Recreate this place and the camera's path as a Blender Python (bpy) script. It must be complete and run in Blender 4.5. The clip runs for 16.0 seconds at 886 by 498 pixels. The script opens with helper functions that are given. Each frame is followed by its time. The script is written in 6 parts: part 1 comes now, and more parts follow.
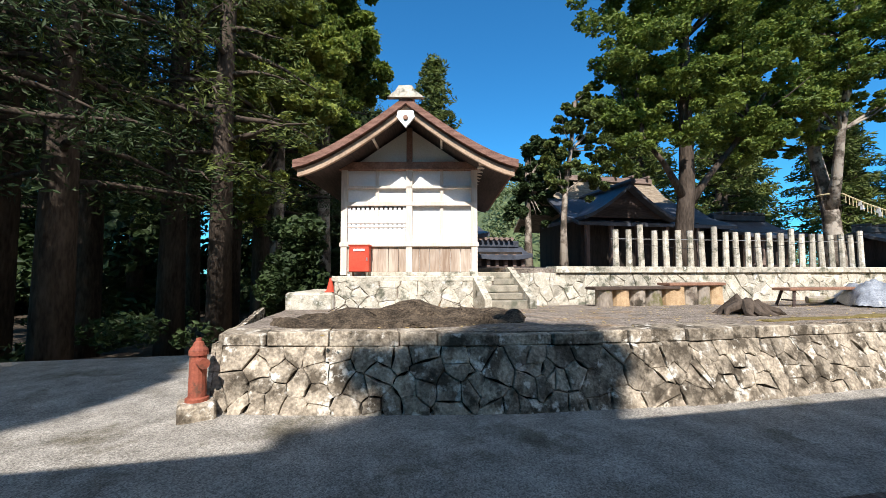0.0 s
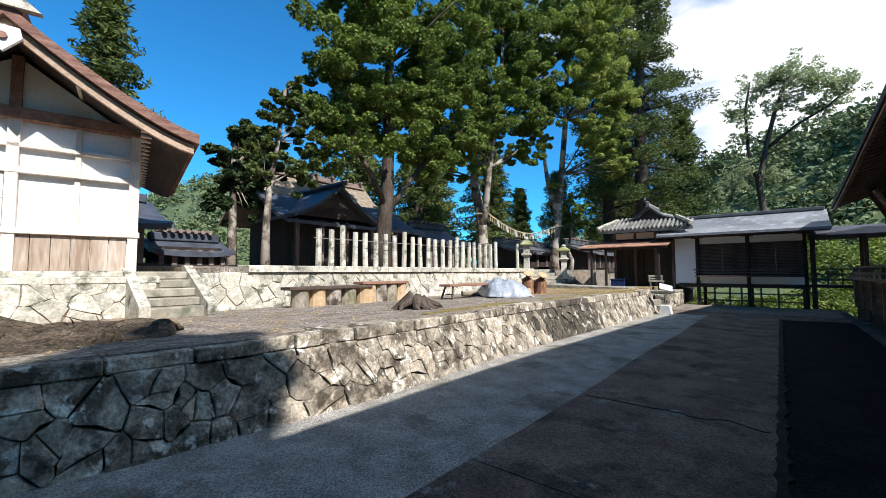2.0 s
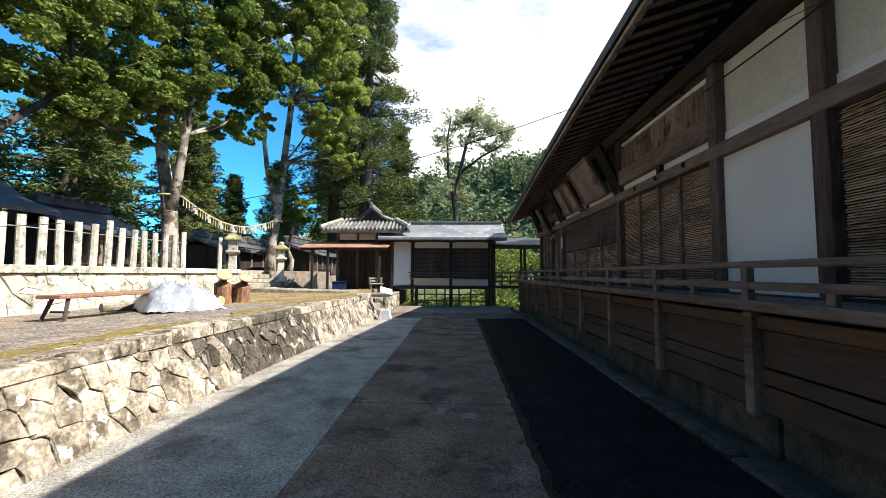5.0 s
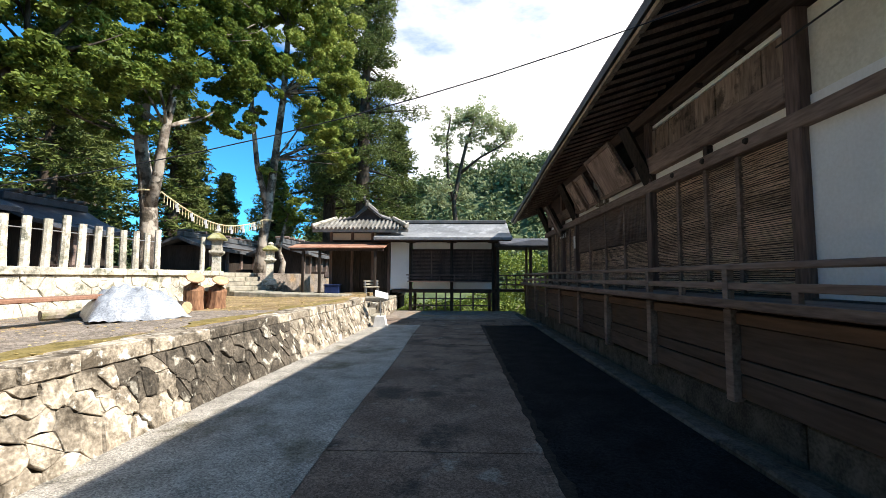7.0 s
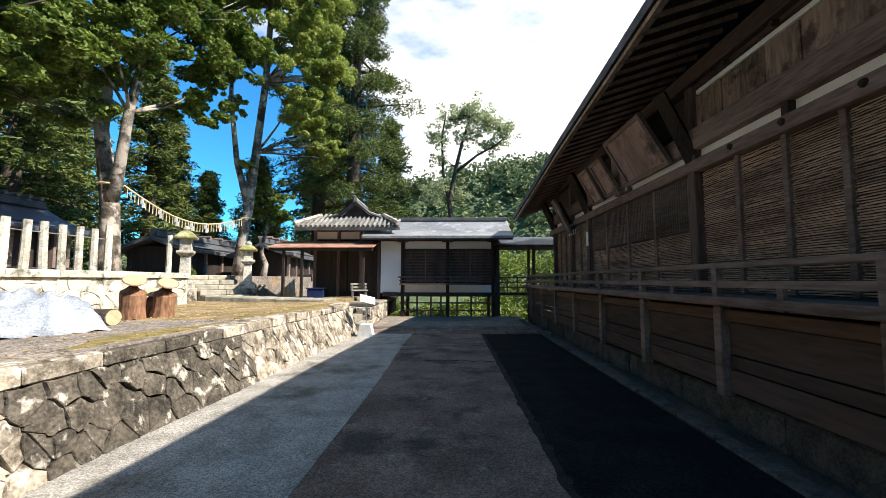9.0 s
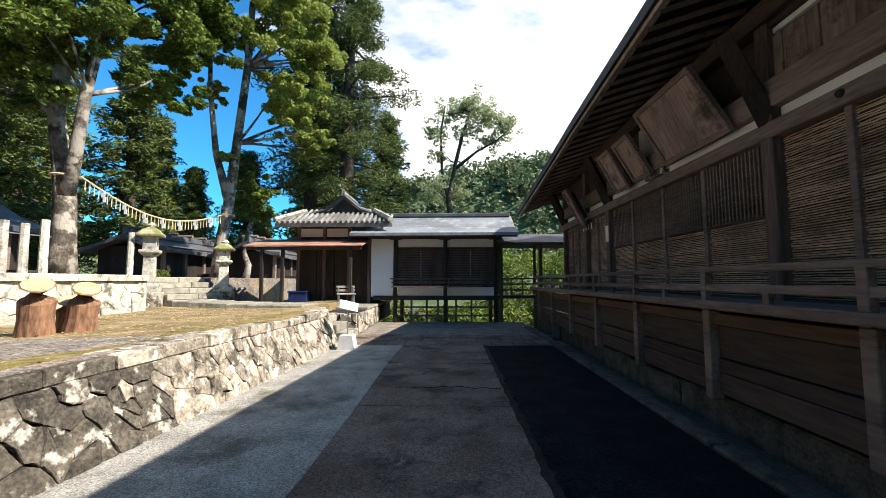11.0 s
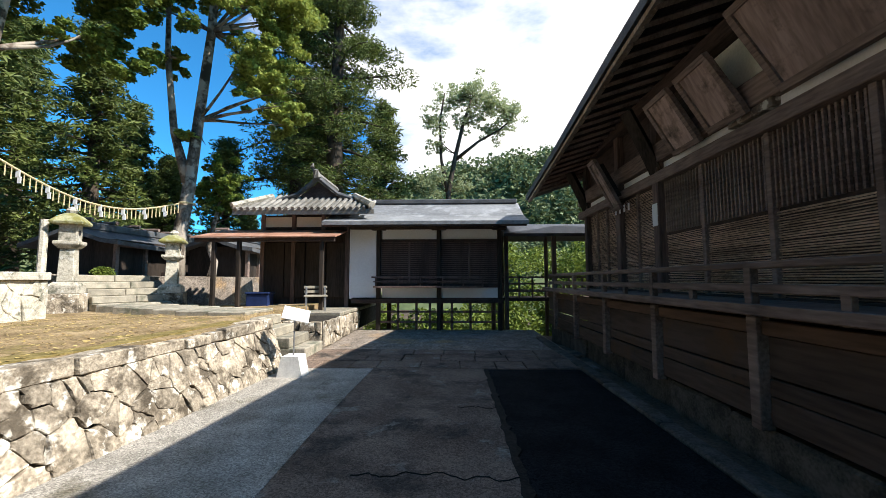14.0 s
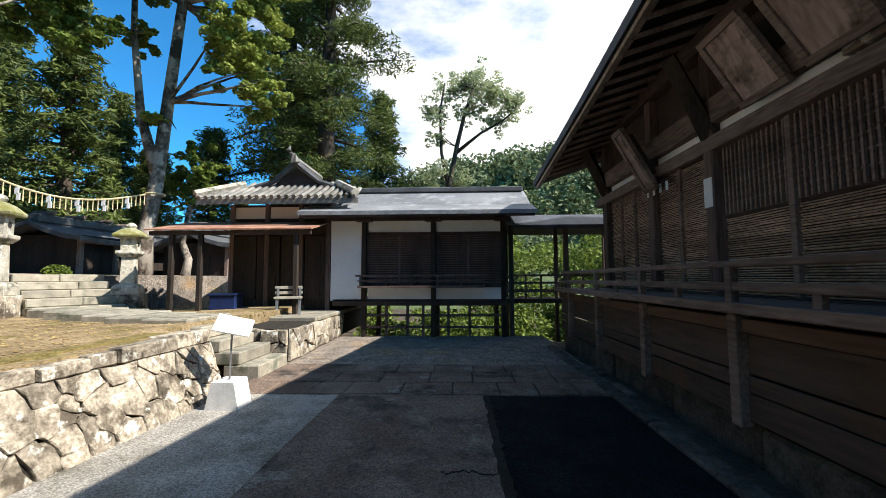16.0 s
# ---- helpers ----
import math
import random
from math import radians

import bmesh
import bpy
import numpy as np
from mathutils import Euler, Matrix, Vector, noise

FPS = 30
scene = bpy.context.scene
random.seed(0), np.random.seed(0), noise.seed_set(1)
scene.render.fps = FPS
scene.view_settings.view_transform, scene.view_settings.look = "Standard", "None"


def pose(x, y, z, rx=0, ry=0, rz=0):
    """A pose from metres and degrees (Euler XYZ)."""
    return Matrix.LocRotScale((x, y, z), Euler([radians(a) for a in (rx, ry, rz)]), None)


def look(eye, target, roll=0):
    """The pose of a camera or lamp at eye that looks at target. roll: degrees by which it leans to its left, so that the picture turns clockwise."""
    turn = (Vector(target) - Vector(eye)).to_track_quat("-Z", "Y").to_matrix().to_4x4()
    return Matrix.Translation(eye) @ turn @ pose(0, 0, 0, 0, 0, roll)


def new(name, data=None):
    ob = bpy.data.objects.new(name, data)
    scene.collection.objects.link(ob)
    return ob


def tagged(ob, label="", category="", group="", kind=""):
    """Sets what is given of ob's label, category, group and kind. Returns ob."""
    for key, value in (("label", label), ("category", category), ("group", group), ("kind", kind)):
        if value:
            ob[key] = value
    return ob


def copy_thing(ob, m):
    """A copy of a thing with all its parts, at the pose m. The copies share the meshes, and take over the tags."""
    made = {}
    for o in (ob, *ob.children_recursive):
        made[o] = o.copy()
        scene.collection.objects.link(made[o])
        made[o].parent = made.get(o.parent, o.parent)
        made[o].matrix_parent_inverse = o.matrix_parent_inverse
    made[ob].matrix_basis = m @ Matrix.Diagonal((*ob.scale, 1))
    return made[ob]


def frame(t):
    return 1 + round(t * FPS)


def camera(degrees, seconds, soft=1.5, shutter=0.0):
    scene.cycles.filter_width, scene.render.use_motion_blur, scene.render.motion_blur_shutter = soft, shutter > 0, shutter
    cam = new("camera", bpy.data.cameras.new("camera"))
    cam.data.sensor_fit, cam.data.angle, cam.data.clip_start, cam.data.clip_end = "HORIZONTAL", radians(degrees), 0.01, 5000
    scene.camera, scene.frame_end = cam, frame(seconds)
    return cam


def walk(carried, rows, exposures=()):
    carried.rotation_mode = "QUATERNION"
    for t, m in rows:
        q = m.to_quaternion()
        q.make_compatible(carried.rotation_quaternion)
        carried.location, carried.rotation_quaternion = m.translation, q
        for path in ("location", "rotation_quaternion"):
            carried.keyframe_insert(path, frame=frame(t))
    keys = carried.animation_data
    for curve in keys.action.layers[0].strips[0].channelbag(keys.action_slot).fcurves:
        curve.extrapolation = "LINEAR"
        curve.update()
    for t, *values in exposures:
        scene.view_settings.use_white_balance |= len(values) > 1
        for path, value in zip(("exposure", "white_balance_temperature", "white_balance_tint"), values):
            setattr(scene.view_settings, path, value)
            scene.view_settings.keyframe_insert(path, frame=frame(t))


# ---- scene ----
cam = camera(95.66, 16.0, soft=0.6)
PATH = [
    (0, pose(1.600, 2.500, 1.460, 93.49, 0.08, 77.87)),
    (0.5, pose(1.560, 2.675, 1.460, 93.37, 0.06, 71.56)),
    (1, pose(1.520, 2.850, 1.460, 93.24, -0.02, 63.56)),
    (1.5, pose(1.470, 3.075, 1.460, 93.38, 0.05, 52.70)),
    (2, pose(1.420, 3.300, 1.460, 93.34, 0.16, 40.00)),
    (2.5, pose(1.345, 3.575, 1.460, 93.45, 0.29, 29.76)),
    (3, pose(1.270, 3.850, 1.460, 93.46, 0.28, 21.11)),
    (3.5, pose(1.175, 4.200, 1.460, 93.53, 0.07, 12.68)),
    (4, pose(1.080, 4.550, 1.460, 93.41, -0.03, 5.62)),
    (4.5, pose(0.850, 5.167, 1.489, 93.47, -0.15, 2.29)),
    (7, pose(0.614, 6.899, 1.471, 93.96, -0.28, 1.93)),
    (7.5, pose(0.603, 7.289, 1.440, 94.12, -0.07, 1.66)),
    (8, pose(0.598, 7.649, 1.433, 94.13, -0.16, 1.60)),
    (8.5, pose(0.567, 8.024, 1.444, 94.25, -0.20, 1.40)),
    (9, pose(0.576, 8.410, 1.432, 94.42, -0.09, 1.28)),
    (11.5, pose(0.714, 10.412, 1.477, 94.55, 0.17, 1.44)),
    (12, pose(0.775, 10.854, 1.467, 94.59, 0.21, 1.55)),
    (12.5, pose(0.791, 11.257, 1.453, 94.37, 0.07, 1.64)),
    (13, pose(0.805, 11.652, 1.447, 94.52, 0.11, 1.64)),
    (13.5, pose(0.837, 12.105, 1.460, 94.52, 0.12, 1.63)),
    (14, pose(0.883, 12.508, 1.465, 94.41, 0.07, 1.72)),
    (14.5, pose(0.936, 12.899, 1.471, 94.38, 0.11, 1.80)),
    (15, pose(0.988, 13.303, 1.487, 94.40, 0.08, 1.93)),
    (15.5, pose(1.008, 13.693, 1.484, 94.43, -0.02, 2.02)),
    (16, pose(1.044, 14.085, 1.471, 94.20, 0.21, 2.17)),
]
walk(cam, PATH, exposures=[(0.0, 0.66, 6600, 13), (2.5, 0.74, 6250, 11), (4.5, 1.14, 6850, 11), (8.0, 1.15, 6850, 11), (16.0, 0.96, 6700, 10)])

# ---- light ----
SUN = Vector((0.96, -0.25, 1.0)).normalized()          # direction towards the sun
world = bpy.data.worlds.new("world")
scene.world = world
world.use_nodes = True
wn, wl = world.node_tree.nodes, world.node_tree.links
wn.clear()
w_out, w_bg = wn.new("ShaderNodeOutputWorld"), wn.new("ShaderNodeBackground")
sky = wn.new("ShaderNodeTexSky")
sky.sky_type, sky.sun_disc = "NISHITA", False
sky.sun_elevation = math.asin(SUN.z)
sky.sun_rotation = math.atan2(SUN.x, SUN.y)
sky.air_density, sky.dust_density, sky.ozone_density = 1.0, 0.3, 4.0
tint = wn.new("ShaderNodeMixRGB")
tint.blend_type, tint.inputs["Fac"].default_value, tint.inputs["Color2"].default_value = "MULTIPLY", 1.0, (0.56, 2.2, 2.95, 1)
coord, w_map = wn.new("ShaderNodeTexCoord"), wn.new("ShaderNodeMapping")
w_map.inputs["Scale"].default_value = (1.2, 1.2, 3.2)
w_map.inputs["Location"].default_value = (0.35, 0.1, 0.2)
cloud = wn.new("ShaderNodeTexNoise")
cloud.inputs["Scale"].default_value, cloud.inputs["Detail"].default_value, cloud.inputs["Roughness"].default_value = 1.6, 8.0, 0.55
bank = wn.new("ShaderNodeVectorMath")                   # the cloud bank lies up the road
bank.operation = "DOT_PRODUCT"
bank.inputs[1].default_value = Vector((0.5, 0.8, 0.42)).normalized()
add = wn.new("ShaderNodeMath")
add.operation, add.inputs[1].default_value = "MULTIPLY_ADD", 1.2
ramp = wn.new("ShaderNodeMapRange")
ramp.inputs["From Min"].default_value, ramp.inputs["From Max"].default_value = 1.365, 1.52
cl_mix = wn.new("ShaderNodeMixRGB")
cl_mix.inputs["Color2"].default_value = (17.0, 17.3, 17.6, 1)
wl.new(coord.outputs["Generated"], w_map.inputs["Vector"])
wl.new(w_map.outputs[0], cloud.inputs["Vector"])
wl.new(coord.outputs["Generated"], bank.inputs[0])
wl.new(bank.outputs["Value"], add.inputs[0])
wl.new(cloud.outputs["Fac"], add.inputs[2])
wl.new(add.outputs[0], ramp.inputs["Value"])
wl.new(sky.outputs[0], tint.inputs["Color1"])
wl.new(ramp.outputs[0], cl_mix.inputs["Fac"])
wl.new(tint.outputs[0], cl_mix.inputs["Color1"])
wl.new(cl_mix.outputs[0], w_bg.inputs["Color"])
wl.new(w_bg.outputs[0], w_out.inputs["Surface"])
w_bg.inputs["Strength"].default_value = 0.042
sun = new("sun", bpy.data.lights.new("sun", "SUN"))
sun.data.energy, sun.data.angle, sun.data.color = 5.0, radians(0.53), (1.0, 0.97, 0.92)
sun.matrix_world = look(SUN * 50, (0, 0, 0))


# ---- materials ----
def material(name, dark, light, rough=0.8, scale=6.0, stretch=(1, 1, 1), bump=0.3, metal=0.0, fine=40.0, spec=0.2,
             stain=None, stain_at=0.62, stain_scale=1.5, per_piece=0.0, bump_size=0.02, speckle=0.0, speckle_scale=60.0, lichen=None, lichen_at=0.6, lichen_scale=6.0):
    """Two scales of variation between two colours, an optional stain, fine relief."""
    m = bpy.data.materials.new(name)
    m.use_nodes = True
    n, l = m.node_tree.nodes, m.node_tree.links
    b = n["Principled BSDF"]
    tc, mp = n.new("ShaderNodeTexCoord"), n.new("ShaderNodeMapping")
    mp.inputs["Scale"].default_value = stretch
    l.new(tc.outputs["Object"], mp.inputs["Vector"])
    big, small = n.new("ShaderNodeTexNoise"), n.new("ShaderNodeTexNoise")
    big.inputs["Scale"].default_value, big.inputs["Detail"].default_value = scale, 5
    small.inputs["Scale"].default_value, small.inputs["Detail"].default_value = fine, 4
    l.new(mp.outputs[0], big.inputs["Vector"])
    l.new(mp.outputs[0], small.inputs["Vector"])
    mixf = n.new("ShaderNodeMath")
    mixf.operation, mixf.inputs[1].default_value = "MULTIPLY_ADD", 0.55
    half = n.new("ShaderNodeMath")
    half.operation, half.inputs[1].default_value = "MULTIPLY", 0.45
    l.new(small.outputs["Fac"], half.inputs[0])
    l.new(big.outputs["Fac"], mixf.inputs[0])
    l.new(half.outputs[0], mixf.inputs[2])
    rng = n.new("ShaderNodeMapRange")
    rng.inputs["From Min"].default_value, rng.inputs["From Max"].default_value = 0.38, 0.62
    l.new(mixf.outputs[0], rng.inputs["Value"])
    mix = n.new("ShaderNodeMixRGB")
    mix.inputs["Color1"].default_value, mix.inputs["Color2"].default_value = (*dark, 1), (*light, 1)
    l.new(rng.outputs[0], mix.inputs["Fac"])
    out = mix.outputs[0]
    if stain:
        st = n.new("ShaderNodeTexNoise")
        st.inputs["Scale"].default_value, st.inputs["Detail"].default_value = stain_scale, 7
        st.inputs["Roughness"].default_value = 0.65
        l.new(tc.outputs["Object"], st.inputs["Vector"])
        sr = n.new("ShaderNodeMapRange")
        sr.inputs["From Min"].default_value, sr.inputs["From Max"].default_value = stain_at - 0.06, stain_at + 0.06
        l.new(st.outputs["Fac"], sr.inputs["Value"])
        sm = n.new("ShaderNodeMixRGB")
        sm.inputs["Color2"].default_value = (*stain, 1)
        l.new(sr.outputs[0], sm.inputs["Fac"])
        l.new(out, sm.inputs["Color1"])
        out = sm.outputs[0]
    if lichen:
        li = n.new("ShaderNodeTexNoise")
        li.inputs["Scale"].default_value, li.inputs["Detail"].default_value = lichen_scale, 8
        li.inputs["Roughness"].default_value = 0.6
        off = n.new("ShaderNodeMapping")
        off.inputs["Location"].default_value = (7.3, 2.1, 4.4)
        l.new(tc.outputs["Object"], off.inputs["Vector"])
        l.new(off.outputs[0], li.inputs["Vector"])
        lr = n.new("ShaderNodeMapRange")
        lr.inputs["From Min"].default_value, lr.inputs["From Max"].default_value = lichen_at - 0.03, lichen_at + 0.05
        l.new(li.outputs["Fac"], lr.inputs["Value"])
        lm = n.new("ShaderNodeMixRGB")
        lm.inputs["Color2"].default_value = (*lichen, 1)
        l.new(lr.outputs[0], lm.inputs["Fac"])
        l.new(out, lm.inputs["Color1"])
        out = lm.outputs[0]
    if speckle:
        vo = n.new("ShaderNodeTexVoronoi")
        vo.inputs["Scale"].default_value = speckle_scale
        l.new(tc.outputs["Object"], vo.inputs["Vector"])
        sep = n.new("ShaderNodeSeparateColor")
        l.new(vo.outputs["Color"], sep.inputs[0])
        vr = n.new("ShaderNodeMapRange")
        vr.inputs["To Min"].default_value, vr.inputs["To Max"].default_value = 1 - speckle, 1 + speckle
        l.new(sep.outputs[0], vr.inputs["Value"])
        vm = n.new("ShaderNodeVectorMath")
        vm.operation = "SCALE"
        l.new(out, vm.inputs[0])
        l.new(vr.outputs[0], vm.inputs["Scale"])
        out = vm.outputs[0]
    if per_piece:
        oi = n.new("ShaderNodeObjectInfo")
        pr = n.new("ShaderNodeMapRange")
        pr.inputs["To Min"].default_value, pr.inputs["To Max"].default_value = 1 - per_piece, 1 + per_piece
        l.new(oi.outputs["Random"], pr.inputs["Value"])
        pm = n.new("ShaderNodeVectorMath")
        pm.operation = "SCALE"
        l.new(out, pm.inputs[0])
        l.new(pr.outputs[0], pm.inputs["Scale"])
        out = pm.outputs[0]
    l.new(out, b.inputs["Base Color"])
    b.inputs["Roughness"].default_value, b.inputs["Metallic"].default_value = rough, metal
    b.inputs["Specular IOR Level"].default_value = spec
    if bump:
        bp = n.new("ShaderNodeBump")
        bp.inputs["Strength"].default_value, bp.inputs["Distance"].default_value = bump, bump_size
        l.new(mixf.outputs[0], bp.inputs["Height"])
        l.new(bp.outputs[0], b.inputs["Normal"])
    return m


def leaf_material(name, dark, light, through_light=0.25):
    """Leaves: colour varies from leaf to leaf, and some light passes through."""
    m = bpy.data.materials.new(name)
    m.use_nodes = True
    n, l = m.node_tree.nodes, m.node_tree.links
    b, out = n["Principled BSDF"], n["Material Output"]
    g = n.new("ShaderNodeNewGeometry")
    tc, nz = n.new("ShaderNodeTexCoord"), n.new("ShaderNodeTexNoise")
    nz.inputs["Scale"].default_value = 0.6
    l.new(tc.outputs["Object"], nz.inputs["Vector"])
    av = n.new("ShaderNodeMath")
    av.operation = "MULTIPLY_ADD"
    av.inputs[1].default_value, av.inputs[2].default_value = 0.5, 0.0
    l.new(g.outputs["Random Per Island"], av.inputs[0])
    l.new(nz.outputs["Fac"], av.inputs[2])
    r = n.new("ShaderNodeMapRange")
    r.inputs["From Min"].default_value, r.inputs["From Max"].default_value = 0.35, 1.0
    l.new(av.outputs[0], r.inputs["Value"])
    mix = n.new("ShaderNodeMixRGB")
    mix.inputs["Color1"].default_value, mix.inputs["Color2"].default_value = (*dark, 1), (*light, 1)
    l.new(r.outputs[0], mix.inputs["Fac"])
    l.new(mix.outputs[0], b.inputs["Base Color"])
    b.inputs["Roughness"].default_value, b.inputs["Specular IOR Level"].default_value = 0.55, 0.22
    tr, ms = n.new("ShaderNodeBsdfTranslucent"), n.new("ShaderNodeMixShader")
    l.new(mix.outputs[0], tr.inputs["Color"])
    ms.inputs["Fac"].default_value = through_light
    l.new(b.outputs[0], ms.inputs[1])
    l.new(tr.outputs[0], ms.inputs[2])
    l.new(ms.outputs[0], out.inputs["Surface"])
    return m


STONE = material("wall_stone", (0.17, 0.14, 0.105), (0.45, 0.385, 0.295), 0.94, 5, bump=1.0, fine=30, stain=(0.085, 0.069, 0.05), stain_at=0.545, stain_scale=3.6, per_piece=0.3, bump_size=0.035, speckle=0.16, speckle_scale=40, lichen=(0.62, 0.58, 0.5), lichen_at=0.6, lichen_scale=7.0)
STONE_PALE = material("pale_stone", (0.34, 0.31, 0.245), (0.6, 0.55, 0.45), 0.9, 5, bump=0.7, fine=32, stain=(0.13, 0.13, 0.095), stain_at=0.58, stain_scale=3.5, per_piece=0.2, bump_size=0.03, speckle=0.12, speckle_scale=30, lichen=(0.6, 0.58, 0.52), lichen_at=0.6, lichen_scale=5.0)
# darker copy of the wall stone for the stretch y 11 to 13.9
STONE_BLACK = material("dark_wall_stone", (0.03, 0.026, 0.02), (0.12, 0.1, 0.077), 0.95, 5, bump=1.0, fine=30, per_piece=0.3, bump_size=0.035, speckle=0.2, speckle_scale=40, lichen=(0.36, 0.33, 0.27), lichen_at=0.6, lichen_scale=6.0)
STONE_CUT = material("cut_stone", (0.2, 0.18, 0.14), (0.38, 0.34, 0.265), 0.88, 5, bump=0.4, fine=60, stain=(0.15, 0.15, 0.11), stain_at=0.58, stain_scale=3, per_piece=0.15)
STONE_MOSS = material("mossy_stone", (0.16, 0.17, 0.08), (0.42, 0.4, 0.24), 0.95, 6, bump=0.6, fine=50, stain=(0.2, 0.185, 0.06), stain_at=0.52, stain_scale=5)
# kerb stone darkened in colour for the deep shade along the hall
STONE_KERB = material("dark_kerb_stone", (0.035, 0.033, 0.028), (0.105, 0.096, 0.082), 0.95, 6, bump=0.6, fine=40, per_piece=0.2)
JOINT = material("joint_earth", (0.012, 0.011, 0.009), (0.045, 0.039, 0.031), 1.0, 10, bump=0.5)
JOINT_PALE = material("pale_mortar_earth", (0.12, 0.105, 0.08), (0.26, 0.23, 0.18), 1.0, 10, bump=0.5)
EARTH = material("gravelly_earth", (0.132, 0.111, 0.090), (0.272, 0.228, 0.188), 1.0, 3, bump=0.9, fine=55, speckle=0.5, speckle_scale=34, stain=(0.3, 0.2, 0.11), stain_at=0.6, stain_scale=0.7, bump_size=0.03)
MOSS_GROUND = material("mossy_earth", (0.14, 0.095, 0.045), (0.34, 0.25, 0.14), 1.0, 1.6, bump=0.7, fine=40, speckle=0.3, speckle_scale=30, stain=(0.15, 0.12, 0.04), stain_at=0.58, stain_scale=1.3)
MOSS_EDGE = material("dry_moss", (0.1, 0.078, 0.025), (0.26, 0.2, 0.075), 1.0, 7, bump=0.9, fine=45, bump_size=0.03)
# blacker than plain asphalt: the hall's deep shade is put into the colour
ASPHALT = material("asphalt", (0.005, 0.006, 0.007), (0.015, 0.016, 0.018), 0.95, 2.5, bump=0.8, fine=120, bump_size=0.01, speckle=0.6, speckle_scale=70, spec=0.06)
CONCRETE = material("worn_concrete", (0.1, 0.071, 0.054), (0.215, 0.158, 0.121), 0.95, 1.5, bump=0.6, fine=110, stain=(0.06, 0.05, 0.042), stain_at=0.57, stain_scale=1.3, bump_size=0.014, speckle=0.4, speckle_scale=70, spec=0.12, lichen=(0.2, 0.18, 0.155), lichen_at=0.63, lichen_scale=3.0)
GRAVEL = material("grey_gravel", (0.2, 0.185, 0.158), (0.37, 0.342, 0.298), 1.0, 3, bump=1.0, fine=90, bump_size=0.02, speckle=0.42, speckle_scale=85, stain=(0.13, 0.115, 0.085), stain_at=0.6, stain_scale=0.9)
# soil of the mound, darkened in colour for the tree shade lying on it
SHADED_SOIL = material("shaded_soil", (0.025, 0.019, 0.013), (0.12, 0.09, 0.062), 1.0, 6, bump=1.0, fine=45, bump_size=0.05, speckle=0.4, speckle_scale=40)
# dirt of cracks and gutter; its near-black carries the shade under the hall
SHADED_DIRT = material("shaded_dirt", (0.01, 0.009, 0.008), (0.03, 0.027, 0.023), 1.0, 6, bump=0.5)
FOREST_FLOOR = material("forest_floor", (0.04, 0.03, 0.022), (0.11, 0.085, 0.06), 1.0, 2, bump=0.8, fine=30, bump_size=0.05)
PLASTER = material("white_plaster", (0.72, 0.72, 0.7), (0.82, 0.82, 0.81), 0.9, 1.2, bump=0.06, fine=30)
PLASTER_AGED = material("aged_plaster", (0.6, 0.57, 0.47), (0.75, 0.72, 0.62), 0.9, 1.2, bump=0.06, fine=30)
WOOD_OLD = material("weathered_wood", (0.104, 0.074, 0.060), (0.277, 0.203, 0.169), 0.8, 2.2, (1, 0.12, 1), 0.4, fine=30)
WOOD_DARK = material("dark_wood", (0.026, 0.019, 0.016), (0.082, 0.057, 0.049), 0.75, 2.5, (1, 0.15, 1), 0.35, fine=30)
WOOD_UP = material("dark_upright_wood", (0.061, 0.043, 0.037), (0.184, 0.128, 0.110), 0.75, 2.5, (1, 1, 0.1), 0.35, fine=30)
WOOD_TAN = material("tan_wood", (0.26, 0.175, 0.115), (0.46, 0.33, 0.23), 0.75, 2.0, (1, 0.15, 1), 0.3, fine=25)
WOOD_BOARD = material("board_wood", (0.046, 0.033, 0.025), (0.104, 0.074, 0.060), 0.8, 2.0, (1, 0.1, 1), 0.35, fine=25, stain=(0.1, 0.06, 0.035), stain_at=0.6, stain_scale=1.2, per_piece=0.15)
WOOD_PLAQUE = material("plaque_wood", (0.193, 0.136, 0.113), (0.416, 0.299, 0.257), 0.8, 2.0, (0.15, 1, 0.15), 0.35, fine=22, per_piece=0.2, stain=(0.07, 0.055, 0.04), stain_at=0.6)
WOOD_NEW = material("pale_wood", (0.56, 0.48, 0.4), (0.76, 0.68, 0.59), 0.75, 2.5, (1, 1, 0.15), 0.2, fine=25)
WOOD_SILVER = material("silvered_boards", (0.27, 0.19, 0.135), (0.52, 0.43, 0.345), 0.85, 3.0, (1, 1, 0.12), 0.3, fine=22)
# near-black wood: the shade under awning and eaves is put into its colour
WOOD_BLACK = material("shade_dark_wood", (0.014, 0.011, 0.009), (0.05, 0.038, 0.03), 0.75, 2.5, (1, 1, 0.12), 0.35, fine=30)
WOOD_RED = material("red_brown_wood", (0.16, 0.08, 0.05), (0.34, 0.19, 0.13), 0.7, 2.0, (1, 0.2, 1), 0.25, fine=25)
WOOD_RAIL = material("red_brown_rail_wood", (0.075, 0.045, 0.03), (0.15, 0.09, 0.06), 0.8, 2.0, (1, 0.1, 1), 0.35, fine=25)
WOOD_PLANK = material("grey_brown_plank", (0.11, 0.08, 0.062), (0.3, 0.225, 0.18), 0.85, 2.4, (1, 1, 0.14), 0.4, fine=26, per_piece=0.35, stain=(0.06, 0.045, 0.035), stain_at=0.6, stain_scale=3.0)
WOOD_FADED = material("faded_paint", (0.1, 0.08, 0.065), (0.2, 0.16, 0.13), 0.9, 5.0, bump=0.3, fine=30, lichen=(0.5, 0.47, 0.42), lichen_at=0.56, lichen_scale=7.0)
BAMBOO = material("bamboo_blind", (0.247, 0.176, 0.125), (0.721, 0.515, 0.379), 0.7, 3.5, (1, 0.35, 1), 0.3, fine=40)
